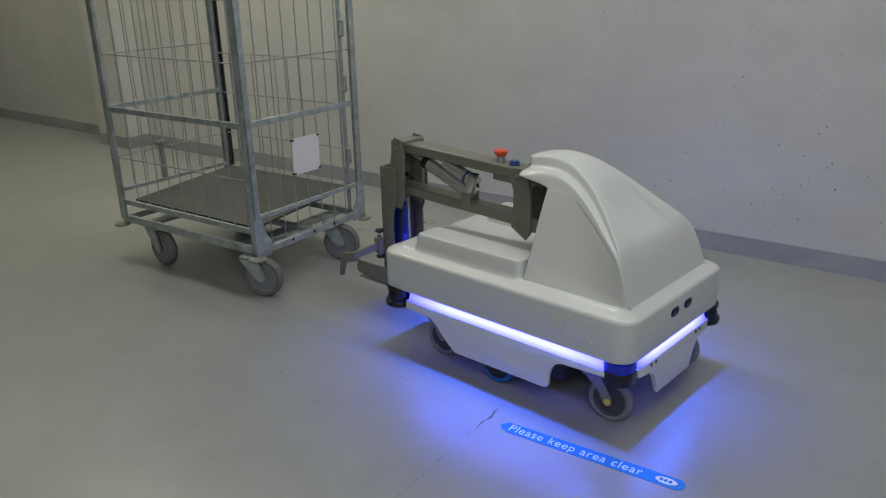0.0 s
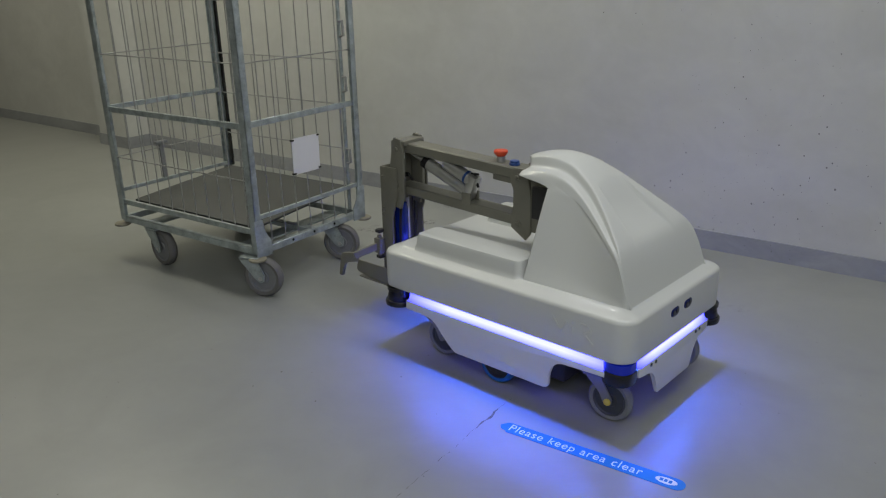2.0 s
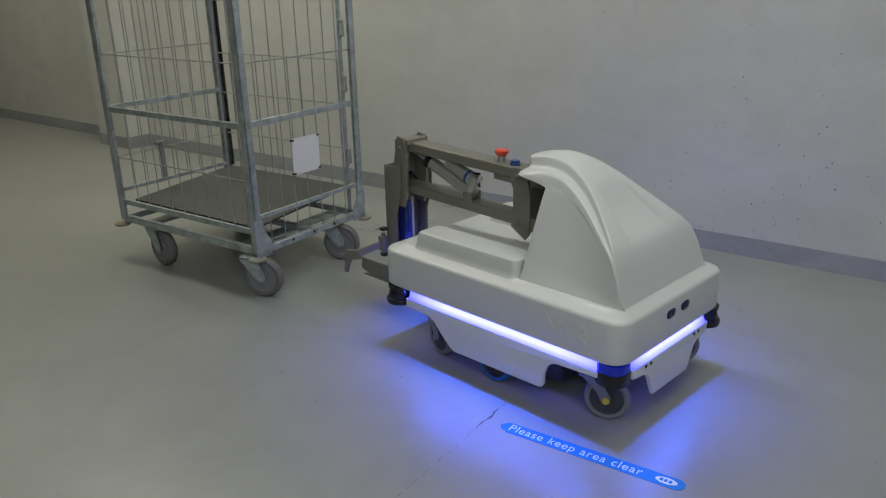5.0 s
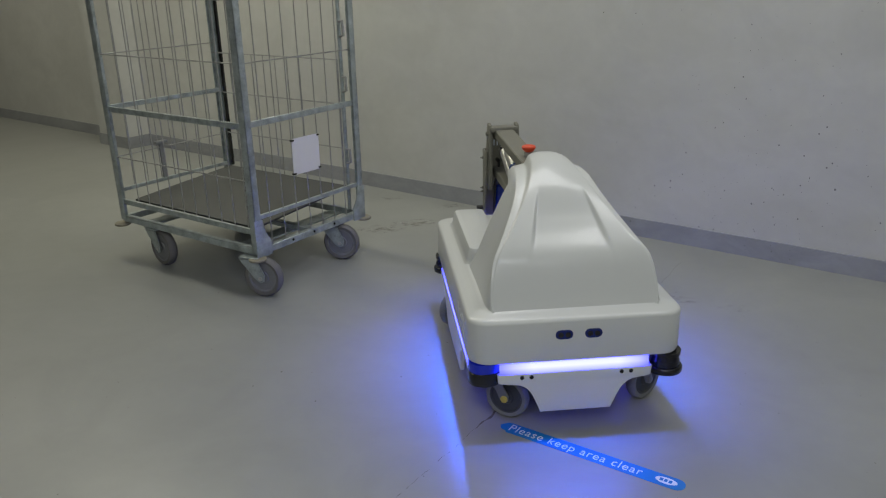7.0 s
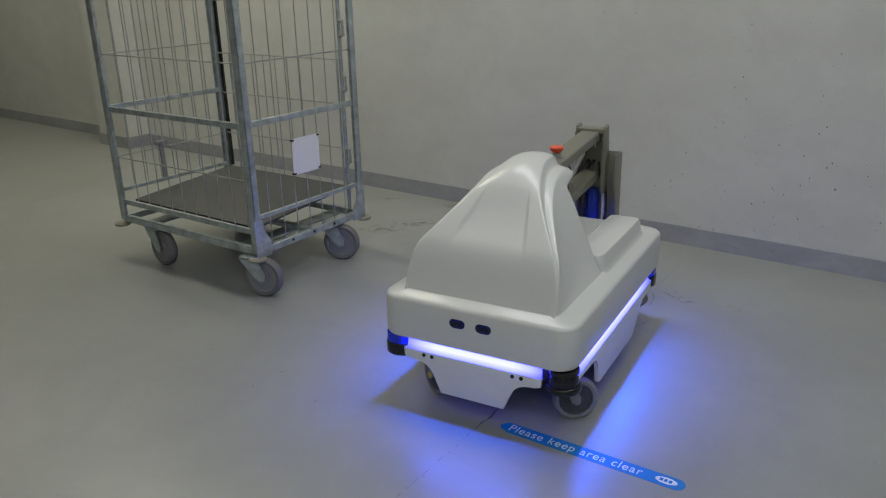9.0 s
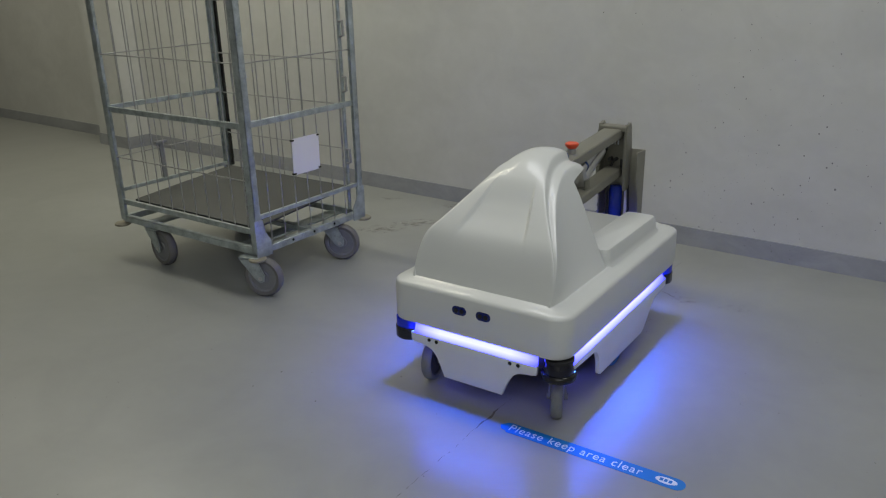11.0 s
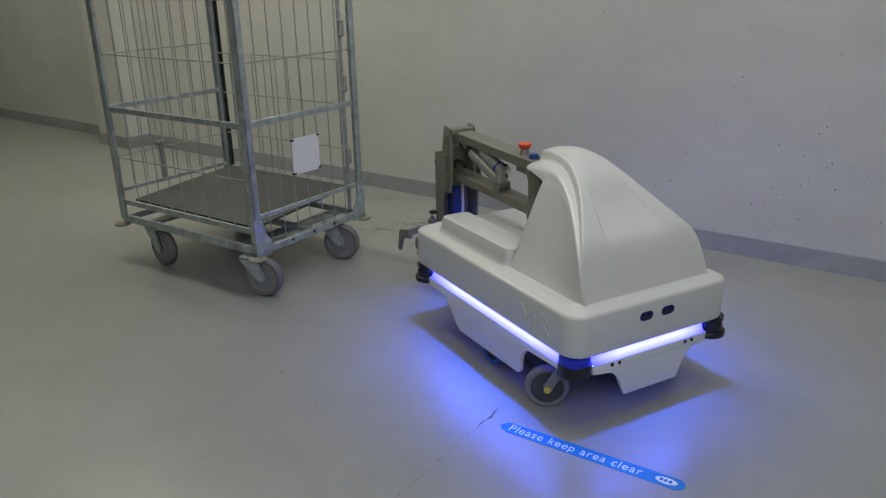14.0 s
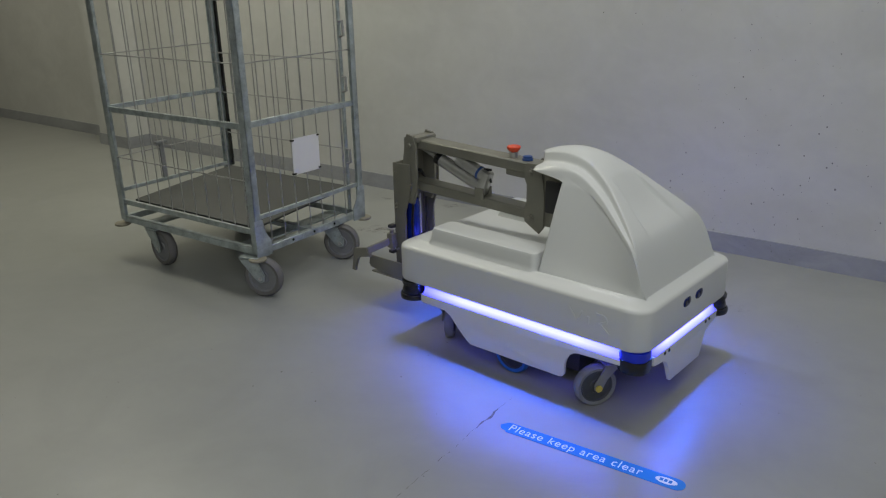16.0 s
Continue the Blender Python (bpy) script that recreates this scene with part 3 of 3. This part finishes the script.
def robot_wheels():
    for s in (-1, 1):
        DRIVE.append(wheel(robot, 0.0625, 0.034, M_BLUE_TYRE, M_DARK, pose(-0.015, s * 0.228, 0.0625), "blue drive wheel"))
    for px, py in ((0.300, -0.200), (0.300, 0.200), (-0.300, -0.200), (-0.300, 0.200)):
        # a swivel caster: its own x points from the pivot to the axle
        bm = box(bmesh.new(), -0.03, 0.03, -0.024, 0.024, 0.126, 0.132, 0.002)
        rod(bm, (0, 0, 0.13), (0, 0, 0.17), 0.02, 16)
        fork = [(-0.022, 0.128), (0.024, 0.128), (0.058, 0.072), (0.056, 0.056), (0.046, 0.050), (0.034, 0.056), (0.020, 0.085)]
        for s in (-1, 1):
            prism(bm, fork, -0.004, in_xz(s * 0.021 - 0.002), 0.0)
        caster = part("caster", bm, M_RIM, robot, "grey swivel caster fork")
        caster.location = (px, py, 0)
        w = wheel(caster, 0.0625, 0.032, M_TYRE_DARK, M_RIM_DARK, pose(0.046, 0, 0.0625), "dark rubber caster wheel")
        for y in (-0.0232, 0.0292):
            part("axle_cap", lathe(bmesh.new(), [(0.010, 0), (0.010, 0.004), (0.006, 0.006)], 16, in_xz(y) @ Matrix.Translation((0.046, 0.0625, 0))), M_YELLOW if (px > 0 and py < 0) else M_RIM, caster, "yellow axle cap" if (px > 0 and py < 0) else "grey axle cap")
        CASTERS.append((caster, w, px, py))


def bolt(parent, x, y, z, r=0.011):
    part("bolt", lathe(bmesh.new(), [(r, 0), (r, 0.004), (r * 0.9, 0.0045), (r * 0.62, 0.0046), (r * 0.60, 0.010), (r * 0.45, 0.011)], 12, in_xz(y) @ Matrix.Translation((x, z, 0))), M_OLIVE, parent, "painted hexagon bolt")


def robot_arm():
    arm = "olive-grey painted steel"
    # front mount, partly under the hood
    bm = bmesh.new()
    plate = [(-0.118, 0.600), (-0.105, 0.612), (-0.065, 0.612), (-0.052, 0.598), (-0.040, 0.520), (-0.040, 0.415), (-0.058, 0.392), (-0.112, 0.425), (-0.112, 0.470), (-0.104, 0.490), (-0.104, 0.545), (-0.116, 0.565)]
    for y in (-0.044, 0.036):
        prism(bm, plate, -0.008, in_xz(y), 0.001)
    box(bm, -0.045, 0.10, -0.04, 0.04, 0.42, 0.60, 0.004)
    box(bm, 0.02, 0.10, -0.06, 0.06, 0.34, 0.44, 0.004)
    mount = part("arm_mount", bm, M_OLIVE, robot, arm + " mount plates")
    part("mount_cover", box(bmesh.new(), -0.03, 0.06, -0.055, -0.041, 0.47, 0.57, 0.004), M_DARK, robot)
    for z in (0.585, 0.440):
        bolt(mount, -0.088, -0.044, z, 0.012)
    # the two parallel arms
    up = part("upper_arm", bar(bmesh.new(), (-0.598, 0, 0.615), (-0.075, 0, 0.590), 0.068, 0.034, 0.004), M_OLIVE, robot, arm + " upper arm")
    part("arm_bracket", bar(bmesh.new(), (-0.20, 0, 0.568), (-0.11, 0, 0.564), 0.044, 0.02, 0.002), M_OLIVE, up)
    part("lower_arm", bar(bmesh.new(), (-0.598, 0, 0.4685), (-0.075, 0, 0.443), 0.062, 0.033, 0.004), M_OLIVE, robot, arm + " lower arm")
    # head plates at the far end
    head = [(-0.622, 0.545), (-0.608, 0.632), (-0.600, 0.646), (-0.572, 0.640), (-0.563, 0.605), (-0.563, 0.455), (-0.580, 0.400), (-0.612, 0.405)]
    bm = bmesh.new()
    for y in (-0.055, 0.043):
        prism(bm, head, -0.012, in_xz(y), 0.001)
    box(bm, -0.606, -0.557, -0.05, 0.05, 0.618, 0.636, 0.003)
    hd = part("arm_head", bm, M_OLIVE, robot, arm + " head plates")
    for z in (0.608, 0.466):
        bolt(hd, -0.588, -0.052, z, 0.012)
    # back plate of the head with a printed mark
    back = part("head_back", box(bmesh.new(), -0.618, -0.612, -0.050, 0.042, 0.42, 0.632, 0.001), M_OLIVE, robot, arm + " back plate")
    for y, w in ((-0.030, 0.005), (-0.018, 0.005), (-0.007, 0.003), (0.004, 0.005)):
        part("printed_bar", box(bmesh.new(), -0.612, -0.6112, y, y + w, 0.560, 0.582), M_INK, back, "white printed bar")
    for y in (-0.016, 0.004):
        part("plug", rod(bmesh.new(), (-0.612, y, 0.508), (-0.590, y, 0.508), 0.007, 12), M_BLACK, back, "black cable plug")
    # hanging channel that carries the hook
    bm = bmesh.new()
    for y0, y1 in ((-0.084, -0.078), (0.064, 0.070)):
        prism(bm, [(-0.650, 0.10), (-0.650, 0.538), (-0.572, 0.540), (-0.572, 0.44), (-0.60, 0.36), (-0.60, 0.10)], -(y1 - y0), in_xz(y0), 0.001)
    box(bm, -0.652, -0.646, -0.084, 0.070, 0.10, 0.538, 0.001)
    mast = part("mast", bm, M_OLIVE, robot, arm + " upright channel")
    for z in (0.505, 0.39, 0.375, 0.22):
        bolt(mast, -0.638, -0.084, z, 0.005)
    part("mast_motor", lathe(bmesh.new(), [(0.021, 0.20), (0.024, 0.205), (0.024, 0.385), (0.021, 0.392), (0.021, 0.40), (0.014, 0.402)], 20, Matrix.Translation((-0.618, -0.022, 0))), M_MOTOR, robot, "glossy blue cylindrical lift drive")
    part("guide_rod", rod(bmesh.new(), (-0.622, 0.016, 0.11), (-0.622, 0.016, 0.45), 0.006, 12), M_CARD, robot, "pale guide rod")
    bm = bmesh.new()
    tube_path(bm, [(-0.60, -0.03, 0.505), (-0.585, -0.035, 0.47), (-0.592, -0.045, 0.42), (-0.60, -0.048, 0.32), (-0.60, -0.046, 0.20)], 0.0045)
    part("cable", bm, M_CABLE, robot, "black cable")
    bm = bmesh.new()
    tube_path(bm, [(-0.598, 0.0, 0.505), (-0.582, 0.01, 0.47), (-0.60, 0.030, 0.41), (-0.605, 0.034, 0.32), (-0.60, 0.025, 0.27), (-0.60, -0.002, 0.262), (-0.60, -0.02, 0.27)], 0.0045)
    part("cable", bm, M_CABLE, robot, "black looped cable")
    # linear drive between the arms
    act = bmesh.new()
    a, b = Vector((-0.545, -0.012, 0.597)), Vector((-0.303, -0.012, 0.500))
    d = (b - a).normalized()
    rod(act, a, a + d * 0.10, 0.009, 14)
    actuator = part("actuator", act, M_ALU, robot, "silver linear actuator between the arms")
    part("tube", rod(bmesh.new(), a + d * 0.075, b, 0.021, 20), M_ALU, actuator)
    part("collar", rod(bmesh.new(), a + d * 0.062, a + d * 0.082, 0.0225, 20), M_BLACK, actuator, "black collar")
    n = Vector((-d.z, 0, d.x)) * 0.040
    part("motor", rod(bmesh.new(), a + d * 0.145 + n, b + n + d * 0.0, 0.021, 20), M_ALU, actuator)
    part("ring", rod(bmesh.new(), b + n - d * 0.026, b + n - d * 0.018, 0.0225, 20), M_BLUE_BTN, actuator, "blue ring")
    m = Matrix.Translation(b) @ d.to_track_quat("X", "Z").to_matrix().to_4x4()
    part("gear_case", box(bmesh.new(), -0.012, 0.022, -0.02, 0.02, -0.024, 0.062, 0.008, m), M_ALU, actuator)
    for y in (-0.034, 0.010):
        part("clevis", box(bmesh.new(), -0.316, -0.280, y, y + 0.006, 0.462, 0.500, 0.002), M_OLIVE, actuator)
    tube_path(bm := bmesh.new(), [a + d * 0.25 + n * 1.5, a + d * 0.275 + n * 1.8, b + n * 1.6, b + n * 0.8 + d * 0.03], 0.004)
    part("lead", bm, M_CABLE, actuator, "black lead")
    # stop button and lamp on the upper arm
    m = Matrix.Translation((-0.185, 0, 0.609))
    btn = part("stop_button", lathe(bmesh.new(), [(0.015, 0.0), (0.015, 0.019), (0.012, 0.021)], 24, m), M_ALU, robot, "chrome collar of the stop button")
    part("button_cap", lathe(bmesh.new(), [(0.012, 0.020), (0.015, 0.022), (0.0215, 0.030), (0.022, 0.036), (0.019, 0.039)], 24, m), M_RED, btn, "red mushroom button")
    m = Matrix.Translation((-0.130, -0.004, 0.610))
    part("push_button", lathe(bmesh.new(), [(0.017, 0), (0.017, 0.006), (0.0145, 0.007), (0.0145, 0.013), (0.012, 0.014)], 24, m), M_BLUE_BTN, robot, "small blue push button")
    # the hook, swung out sideways at the foot of the channel
    bm = bmesh.new()
    bar(bm, (-0.655, -0.095, 0.255), (-0.700, -0.183, 0.226), 0.012, 0.026, 0.003)
    plate = [(0.0, 0.012), (0.0, -0.022), (-0.052, -0.032), (-0.062, -0.050), (-0.072, -0.088), (-0.086, -0.086), (-0.074, -0.012), (-0.066, 0.0)]
    prism(bm, plate, -0.012, Matrix.Translation((-0.692, -0.178, 0.226)) @ pose(0, 0, 0, 0, 0, 8) @ in_xz(0), 0.001)
    hook = part("hook", bm, M_OLIVE, robot, arm + " tow hook")
    bm = box(bmesh.new(), -0.672, -0.640, -0.112, -0.084, 0.225, 0.282, 0.006)
    rod(bm, (-0.656, -0.098, 0.215), (-0.656, -0.098, 0.292), 0.008, 14)
    part("hook_pivot", bm, M_OLIVE, hook)
    for z in (0.205, 0.262, 0.300):
        part("pivot_clamp", box(bmesh.new(), -0.668, -0.646, -0.106, -0.082, z, z + 0.012, 0.002), M_DARK, hook, "dark steel clamp")
    bm = bmesh.new()
    prism(bm, [(-0.744, 0.186), (-0.752, 0.150), (-0.742, 0.140), (-0.55, 0.118), (-0.55, 0.188)], -0.006, in_xz(-0.128), 0.001)
    prism(bm, [(-0.744, 0.186), (-0.752, 0.150), (-0.742, 0.140), (-0.55, 0.118), (-0.55, 0.188)], -0.006, in_xz(0.040), 0.001)
    box(bm, -0.735, -0.56, -0.132, 0.04, 0.124, 0.129, 0.001)
    guide = part("guide", bm, M_OLIVE, robot, arm + " guide fork under the hook")
    part("guide_pad", box(bmesh.new(), -0.725, -0.68, -0.118, -0.07, 0.129, 0.150, 0.004), M_BLACK, guide, "black rubber pad")


DRIVE, CASTERS = [], []
robot_cover()
robot_hood()
robot_skirts()
robot_corners()
robot_wheels()
robot_arm()
# the arm stands a little askew on its mount and a little lower than its drawing
ASKEW = pose(-0.08, -0.004, -0.005, 0, 0, 2.0) @ Matrix.Translation((0.08, 0, 0))
for ob in robot.children:
    kind = ob.name.split(".")[0]
    if kind in ("arm_head", "head_back"):
        ob.matrix_basis = ASKEW @ Matrix.Translation((0.012, 0, 0.003))
    elif kind in ("upper_arm", "lower_arm", "actuator", "stop_button", "push_button"):
        ob.matrix_basis = ASKEW
    elif kind in ("arm_mount", "mount_cover"):
        ob.location = (0.0, -0.004, -0.005)


# ---- the roll cage trolley ----
CW, CL, CH = 0.586, 0.836, 1.75


def cage_trolley():
    root = new("cage_trolley")
    root.matrix_world = pose(-0.698, 2.742, 0, 0, 0, 54.99)
    tagged(root, "galvanised steel cage trolley with wire mesh sides on four casters", "cage trolley")
    # posts: folded open sections
    for k, (x, y) in enumerate(((0, 0), (CW, 0), (0, CL), (CW, CL))):
        sx, sy = (1 if x == 0 else -1), (1 if y == 0 else -1)
        bm = bmesh.new()
        box(bm, min(x - sx * 0.014, x + sx * 0.015), max(x - sx * 0.014, x + sx * 0.015), min(y - sy * 0.014, y - sy * 0.010), max(y - sy * 0.014, y - sy * 0.010), 0.17, CH, 0.001)
        box(bm, min(x - sx * 0.014, x - sx * 0.010), max(x - sx * 0.014, x - sx * 0.010), min(y - sy * 0.014, y + sy * 0.019), max(y - sy * 0.014, y + sy * 0.019), 0.17, CH, 0.001)
        box(bm, x - 0.008, x + 0.008, y - 0.008, y + 0.008, 0.17, CH, 0.002)
        post = part("post", bm, M_ZINC, root)
        if y == 0:
            part("foot_plate", prism(bmesh.new(), [(x - sx * 0.02, 0.155), (x + sx * 0.055, 0.155), (x + sx * 0.055, 0.21), (x + sx * 0.03, 0.25), (x + sx * 0.02, 0.30), (x - sx * 0.02, 0.30)], -0.004, in_xz(y - sy * 0.016), 0.0005), M_ZINC, root)
        part("bumper", lathe(bmesh.new(), [(0.030, 0.146), (0.034, 0.149), (0.034, 0.155), (0.030, 0.158)], 20, Matrix.Translation((x - sx * 0.015, y - sy * 0.008, 0))), M_FOOT, root, "tan plastic corner bumper")
    # base frame
    for a, b in (((0, 0), (CW, 0)), ((0, CL), (CW, CL)), ((0, 0), (0, CL)), ((CW, 0), (CW, CL))):
        part("base_rail", bar(bmesh.new(), (*a, 0.176), (*b, 0.176), 0.024, 0.027), M_ZINC, root)
    # bolt holes drawn as black discs on the rail, their inner shade painted
    for x in (0.17, 0.29, 0.41):
        part("bolt_hole", rod(bmesh.new(), (x, -0.0138, 0.178), (x, -0.0128, 0.178), 0.0055, 10), M_BLACK, root, "black disc coloured as the dark inside a bolt hole")
    for y in (0.13, CL - 0.13):
        part("cross_rail", box(bmesh.new(), 0.01, CW - 0.01, y - 0.035, y + 0.035, 0.160, 0.168, 0.001), M_ZINC, root)
    part("cross_rail", bar(bmesh.new(), (CW / 2, 0, 0.18), (CW / 2, CL, 0.18), 0.03, 0.02), M_ZINC, root)
    # side frames: lower and middle rails
    for a, b, z, w in (((0, 0), (0, CL), 0.252, 0.022), ((0, 0), (CW, 0), 0.307, 0.016), ((0, CL), (CW, CL), 0.302, 0.016), ((0, 0), (0, CL), 0.650, 0.022), ((0, 0), (CW, 0), 0.656, 0.022), ((0, CL), (CW, CL), 0.656, 0.020)):
        part("rail", bar(bmesh.new(), (*a, z), (*b, z), 0.012, w, 0.001), M_ZINC, root)
    for a, b in (((0, 0), (0, CL)), ((0, 0), (CW, 0)), ((0, CL), (CW, CL)), ((CW, 0), (CW, CL))):
        part("rail", bar(bmesh.new(), (*a, CH - 0.02), (*b, CH - 0.02), 0.016, 0.03, 0.001), M_ZINC, root)
    # wire mesh: uprights and level wires of each side
    def upright(x, y, z0, z1):
        part("mesh_wire", rod(bmesh.new(), (x, y, z0), (x, y, z1), 0.0022, 8), M_WIRE, root)

    def level(a, b, z):
        part("mesh_wire", rod(bmesh.new(), (*a, z), (*b, z), 0.0026, 8), M_WIRE, root)

    for i in range(10):
        upright(0.004, 0.046 + 0.0758 * i, 0.252, CH)
    for i in range(7):
        upright(0.070 + 0.0708 * i, -0.004, 0.19, CH)
        upright(0.070 + 0.0708 * i, CL + 0.004, 0.30, CH)
    for i in range(9):
        upright(CW - 0.012, 0.137 + 0.0740 * i, 0.295, 0.829)
    for z in (0.447, 0.872, 1.085, 1.30, 1.51):
        level((0, 0), (0, CL), z)
        level((0, 0), (CW, 0), z) if z > 0.5 else None
        level((0, CL), (CW, CL), z)
    for z in (0.293, 0.460, 0.648, 0.829):
        level((CW - 0.016, 0.06), (CW - 0.016, CL), z)
    # frame wire and hooks of the swinging gate
    part("gate_frame", tube_path(bmesh.new(), [(CW - 0.016, 0.062, 0.29), (CW - 0.016, 0.062, 0.60), (CW - 0.016, 0.062, 0.829)], 0.004), M_WIRE, root)
    for z in (0.46, 0.76, 0.98):
        loop = [(CW - 0.02, 0.03, z), (CW - 0.035, 0.02, z + 0.002), (CW - 0.04, 0.0, z + 0.006), (CW - 0.04, -0.004, z - 0.05), (CW - 0.035, 0.02, z - 0.056), (CW - 0.02, 0.03, z - 0.056)]
        part("gate_hook", tube_path(bmesh.new(), loop, 0.0052), M_WIRE, root)
    part("gate_hinge", rod(bmesh.new(), (CW - 0.030, 0.028, 0.20), (CW - 0.030, 0.028, CH - 0.03), 0.008, 12), M_ZINC, root, "galvanised hinge tube of the gate")
    part("gate_seal", box(bmesh.new(), CW - 0.014, CW - 0.004, CL - 0.055, CL - 0.040, 0.30, CH - 0.03, 0.001), M_BLACK, root, "black rubber strip beside the post")
    # latch lever that hangs in the side
    bm = bmesh.new()
    bar(bm, (0.195, CL, 0.47), (0.255, CL, 0.47), 0.02, 0.012)
    bar(bm, (0.225, CL, 0.30), (0.225, CL, 0.47), 0.008, 0.018, 0.001, (1, 0, 0))
    part("latch_bar", bm, M_RIM, root, "grey steel latch bar")
    # deck, raised a little along the far side
    deck = part("deck", box(bmesh.new(), 0, CW - 0.05, 0.03, CL - 0.05, -0.009, 0.0, 0.002), M_DECK, root, "dark grey board deck")
    deck.matrix_basis = Matrix.Translation((0.025, 0, 0.262)) @ pose(0, 0, 0, 0, -4.2, 0)
    # card on the end
    card = part("card", prism(bmesh.new(), rounded(0.0735, 0.071, 0.009, 4), 0.0015, in_xz(0)), M_CARD, root, "white square card fixed to the mesh")
    card.matrix_basis = Matrix.Translation((0.280, -0.0095, 0.499)) @ pose(0, 0, 0, 0, 0.8, 0)
    for x in (0.211, 0.349):
        for z in (0.434, 0.564):
            part("card_clip", box(bmesh.new(), x - 0.006, x + 0.006, -0.015, -0.002, z - 0.003, z + 0.003, 0.001), M_BLACK, root)
    # casters
    for px, py, a in ((-0.009, 0.029, -72), (0.451, 0.046, -66), (0.017, 0.653, -95), (0.470, 0.690, -80)):
        bm = box(bmesh.new(), -0.04, 0.04, -0.035, 0.035, 0.155, 0.161, 0.002)
        rod(bm, (0, 0, 0.14), (0, 0, 0.158), 0.026, 20)
        for s in (-1, 1):
            prism(bm, [(-0.040, 0.150), (0.036, 0.150), (0.062, 0.092), (0.058, 0.068), (0.042, 0.060), (0.022, 0.074)], -0.004, in_xz(s * 0.028 - 0.002))
        box(bm, -0.026, 0.028, -0.028, 0.028, 0.140, 0.146, 0.002)
        fork = part("caster", bm, M_ZINC, root, "galvanised caster fork")
        fork.matrix_basis = pose(px, py, 0, 0, 0, a)
        wheel(fork, 0.078, 0.040, M_TYRE, M_RIM, pose(0.043, 0, 0.078), "grey rubber caster wheel")
        part("axle", rod(bmesh.new(), (0.043, -0.034, 0.078), (0.043, 0.034, 0.078), 0.008, 10), M_ALU, fork)
    return root


cage_trolley()


# ---- movement ----
ROBOT_ROWS = [
    (0.0, 0.325, 2.201, -42.63), (4.6, 0.325, 2.201, -42.63), (5.2, 0.322, 2.200, -47.2), (5.7, 0.317, 2.198, -56.2),
    (6.3, 0.309, 2.195, -69.1), (6.5, 0.306, 2.194, -73.51), (7.0, 0.300, 2.190, -84.66), (7.5, 0.292, 2.188, -95.65), (8.0, 0.286, 2.187, -107.08),
    (8.5, 0.278, 2.189, -116.06), (9.0, 0.277, 2.190, -119.1), (9.3, 0.277, 2.191, -119.7), (9.7, 0.280, 2.196, -120.2), (10.3, 0.299, 2.222, -122.2), (10.9, 0.316, 2.247, -124.3),
    (11.2, 0.319, 2.250, -124.6), (11.5, 0.320, 2.250, -121.42), (12.0, 0.331, 2.248, -108.18), (12.5, 0.339, 2.247, -96.35), (13.0, 0.346, 2.248, -84.36),
    (13.5, 0.354, 2.251, -73.0), (14.0, 0.362, 2.255, -61.41), (14.5, 0.366, 2.257, -50.92), (15.0, 0.369, 2.260, -45.06), (15.5, 0.370, 2.258, -42.7), (16.0, 0.372, 2.260, -41.73)]


def travel(t):
    """How far the robot backs and how many degrees it turns in the quarter second before t."""
    ts = [r[0] for r in ROBOT_ROWS]
    now, was = ([float(np.interp(u, ts, [r[i] for r in ROBOT_ROWS])) for i in (1, 2, 3)] for u in (t, t - 0.25))
    return math.hypot(now[0] - was[0], now[1] - was[1]) if 9.3 < t < 11.2 else 0.0, now[2] - was[2]


def motions():
    walk(robot, [(t, pose(x, y, 0, 0, 0, a)) for t, x, y, a in ROBOT_ROWS])
    # the casters trail behind their pivots: backing (0), turning one way (A), turning back (B)
    for caster, w, px, py in CASTERS:
        turn_a = math.degrees(math.atan2(px, -py))          # trail while the robot turns clockwise
        turn_a = (turn_a + 180) % 360 - 180
        turn_b = ((turn_a + 180) + 180) % 360 - 180
        rest = 6.0

        def between(u, v, f):
            return u + (((v - u) + 180) % 360 - 180) * f
        back = between(turn_a, 0.0, 0.85)
        swing = [(0.0, rest), (4.6, rest), (5.0, between(rest, turn_a, 0.35)), (5.5, between(rest, turn_a, 0.8)), (6.1, turn_a), (9.3, turn_a), (9.9, between(turn_a, back, 0.5)), (10.5, between(turn_a, back, 0.9)), (11.2, back)]
        swing += [(11.5, between(back, turn_b, 0.3)), (11.9, between(back, turn_b, 0.7)), (12.4, between(back, turn_b, 0.95)), (12.9, turn_b), (16.0, turn_b)]
        walk(caster, [(t, pose(px, py, 0, 0, 0, s)) for t, s in swing])
        # a trailing wheel always rolls away from its own axle side
        reach = math.hypot(px, py)
        gone, rows = 0.0, []
        for k in range(65):
            t = k * 0.25
            if k:
                gone += travel(t)[0] + abs(math.radians(travel(t)[1])) * reach
            rows.append((t, pose(0.046, 0, 0.0625) @ pose(0, 0, 0, 0, -math.degrees(gone / 0.0625), 0) @ pose(0, 0, 0, 90)))
        walk(w, rows)
    for tyre, side in zip(DRIVE, (-1, 1)):
        gone, rows = 0.0, []
        for k in range(65):
            t = k * 0.25
            if k:
                gone += -travel(t)[0] - side * math.radians(travel(t)[1]) * 0.228
            rows.append((t, pose(-0.015, side * 0.228, 0.0625) @ pose(0, 0, 0, 0, math.degrees(gone / 0.0625), 0) @ pose(0, 0, 0, 90)))
        walk(tyre, rows)


motions()
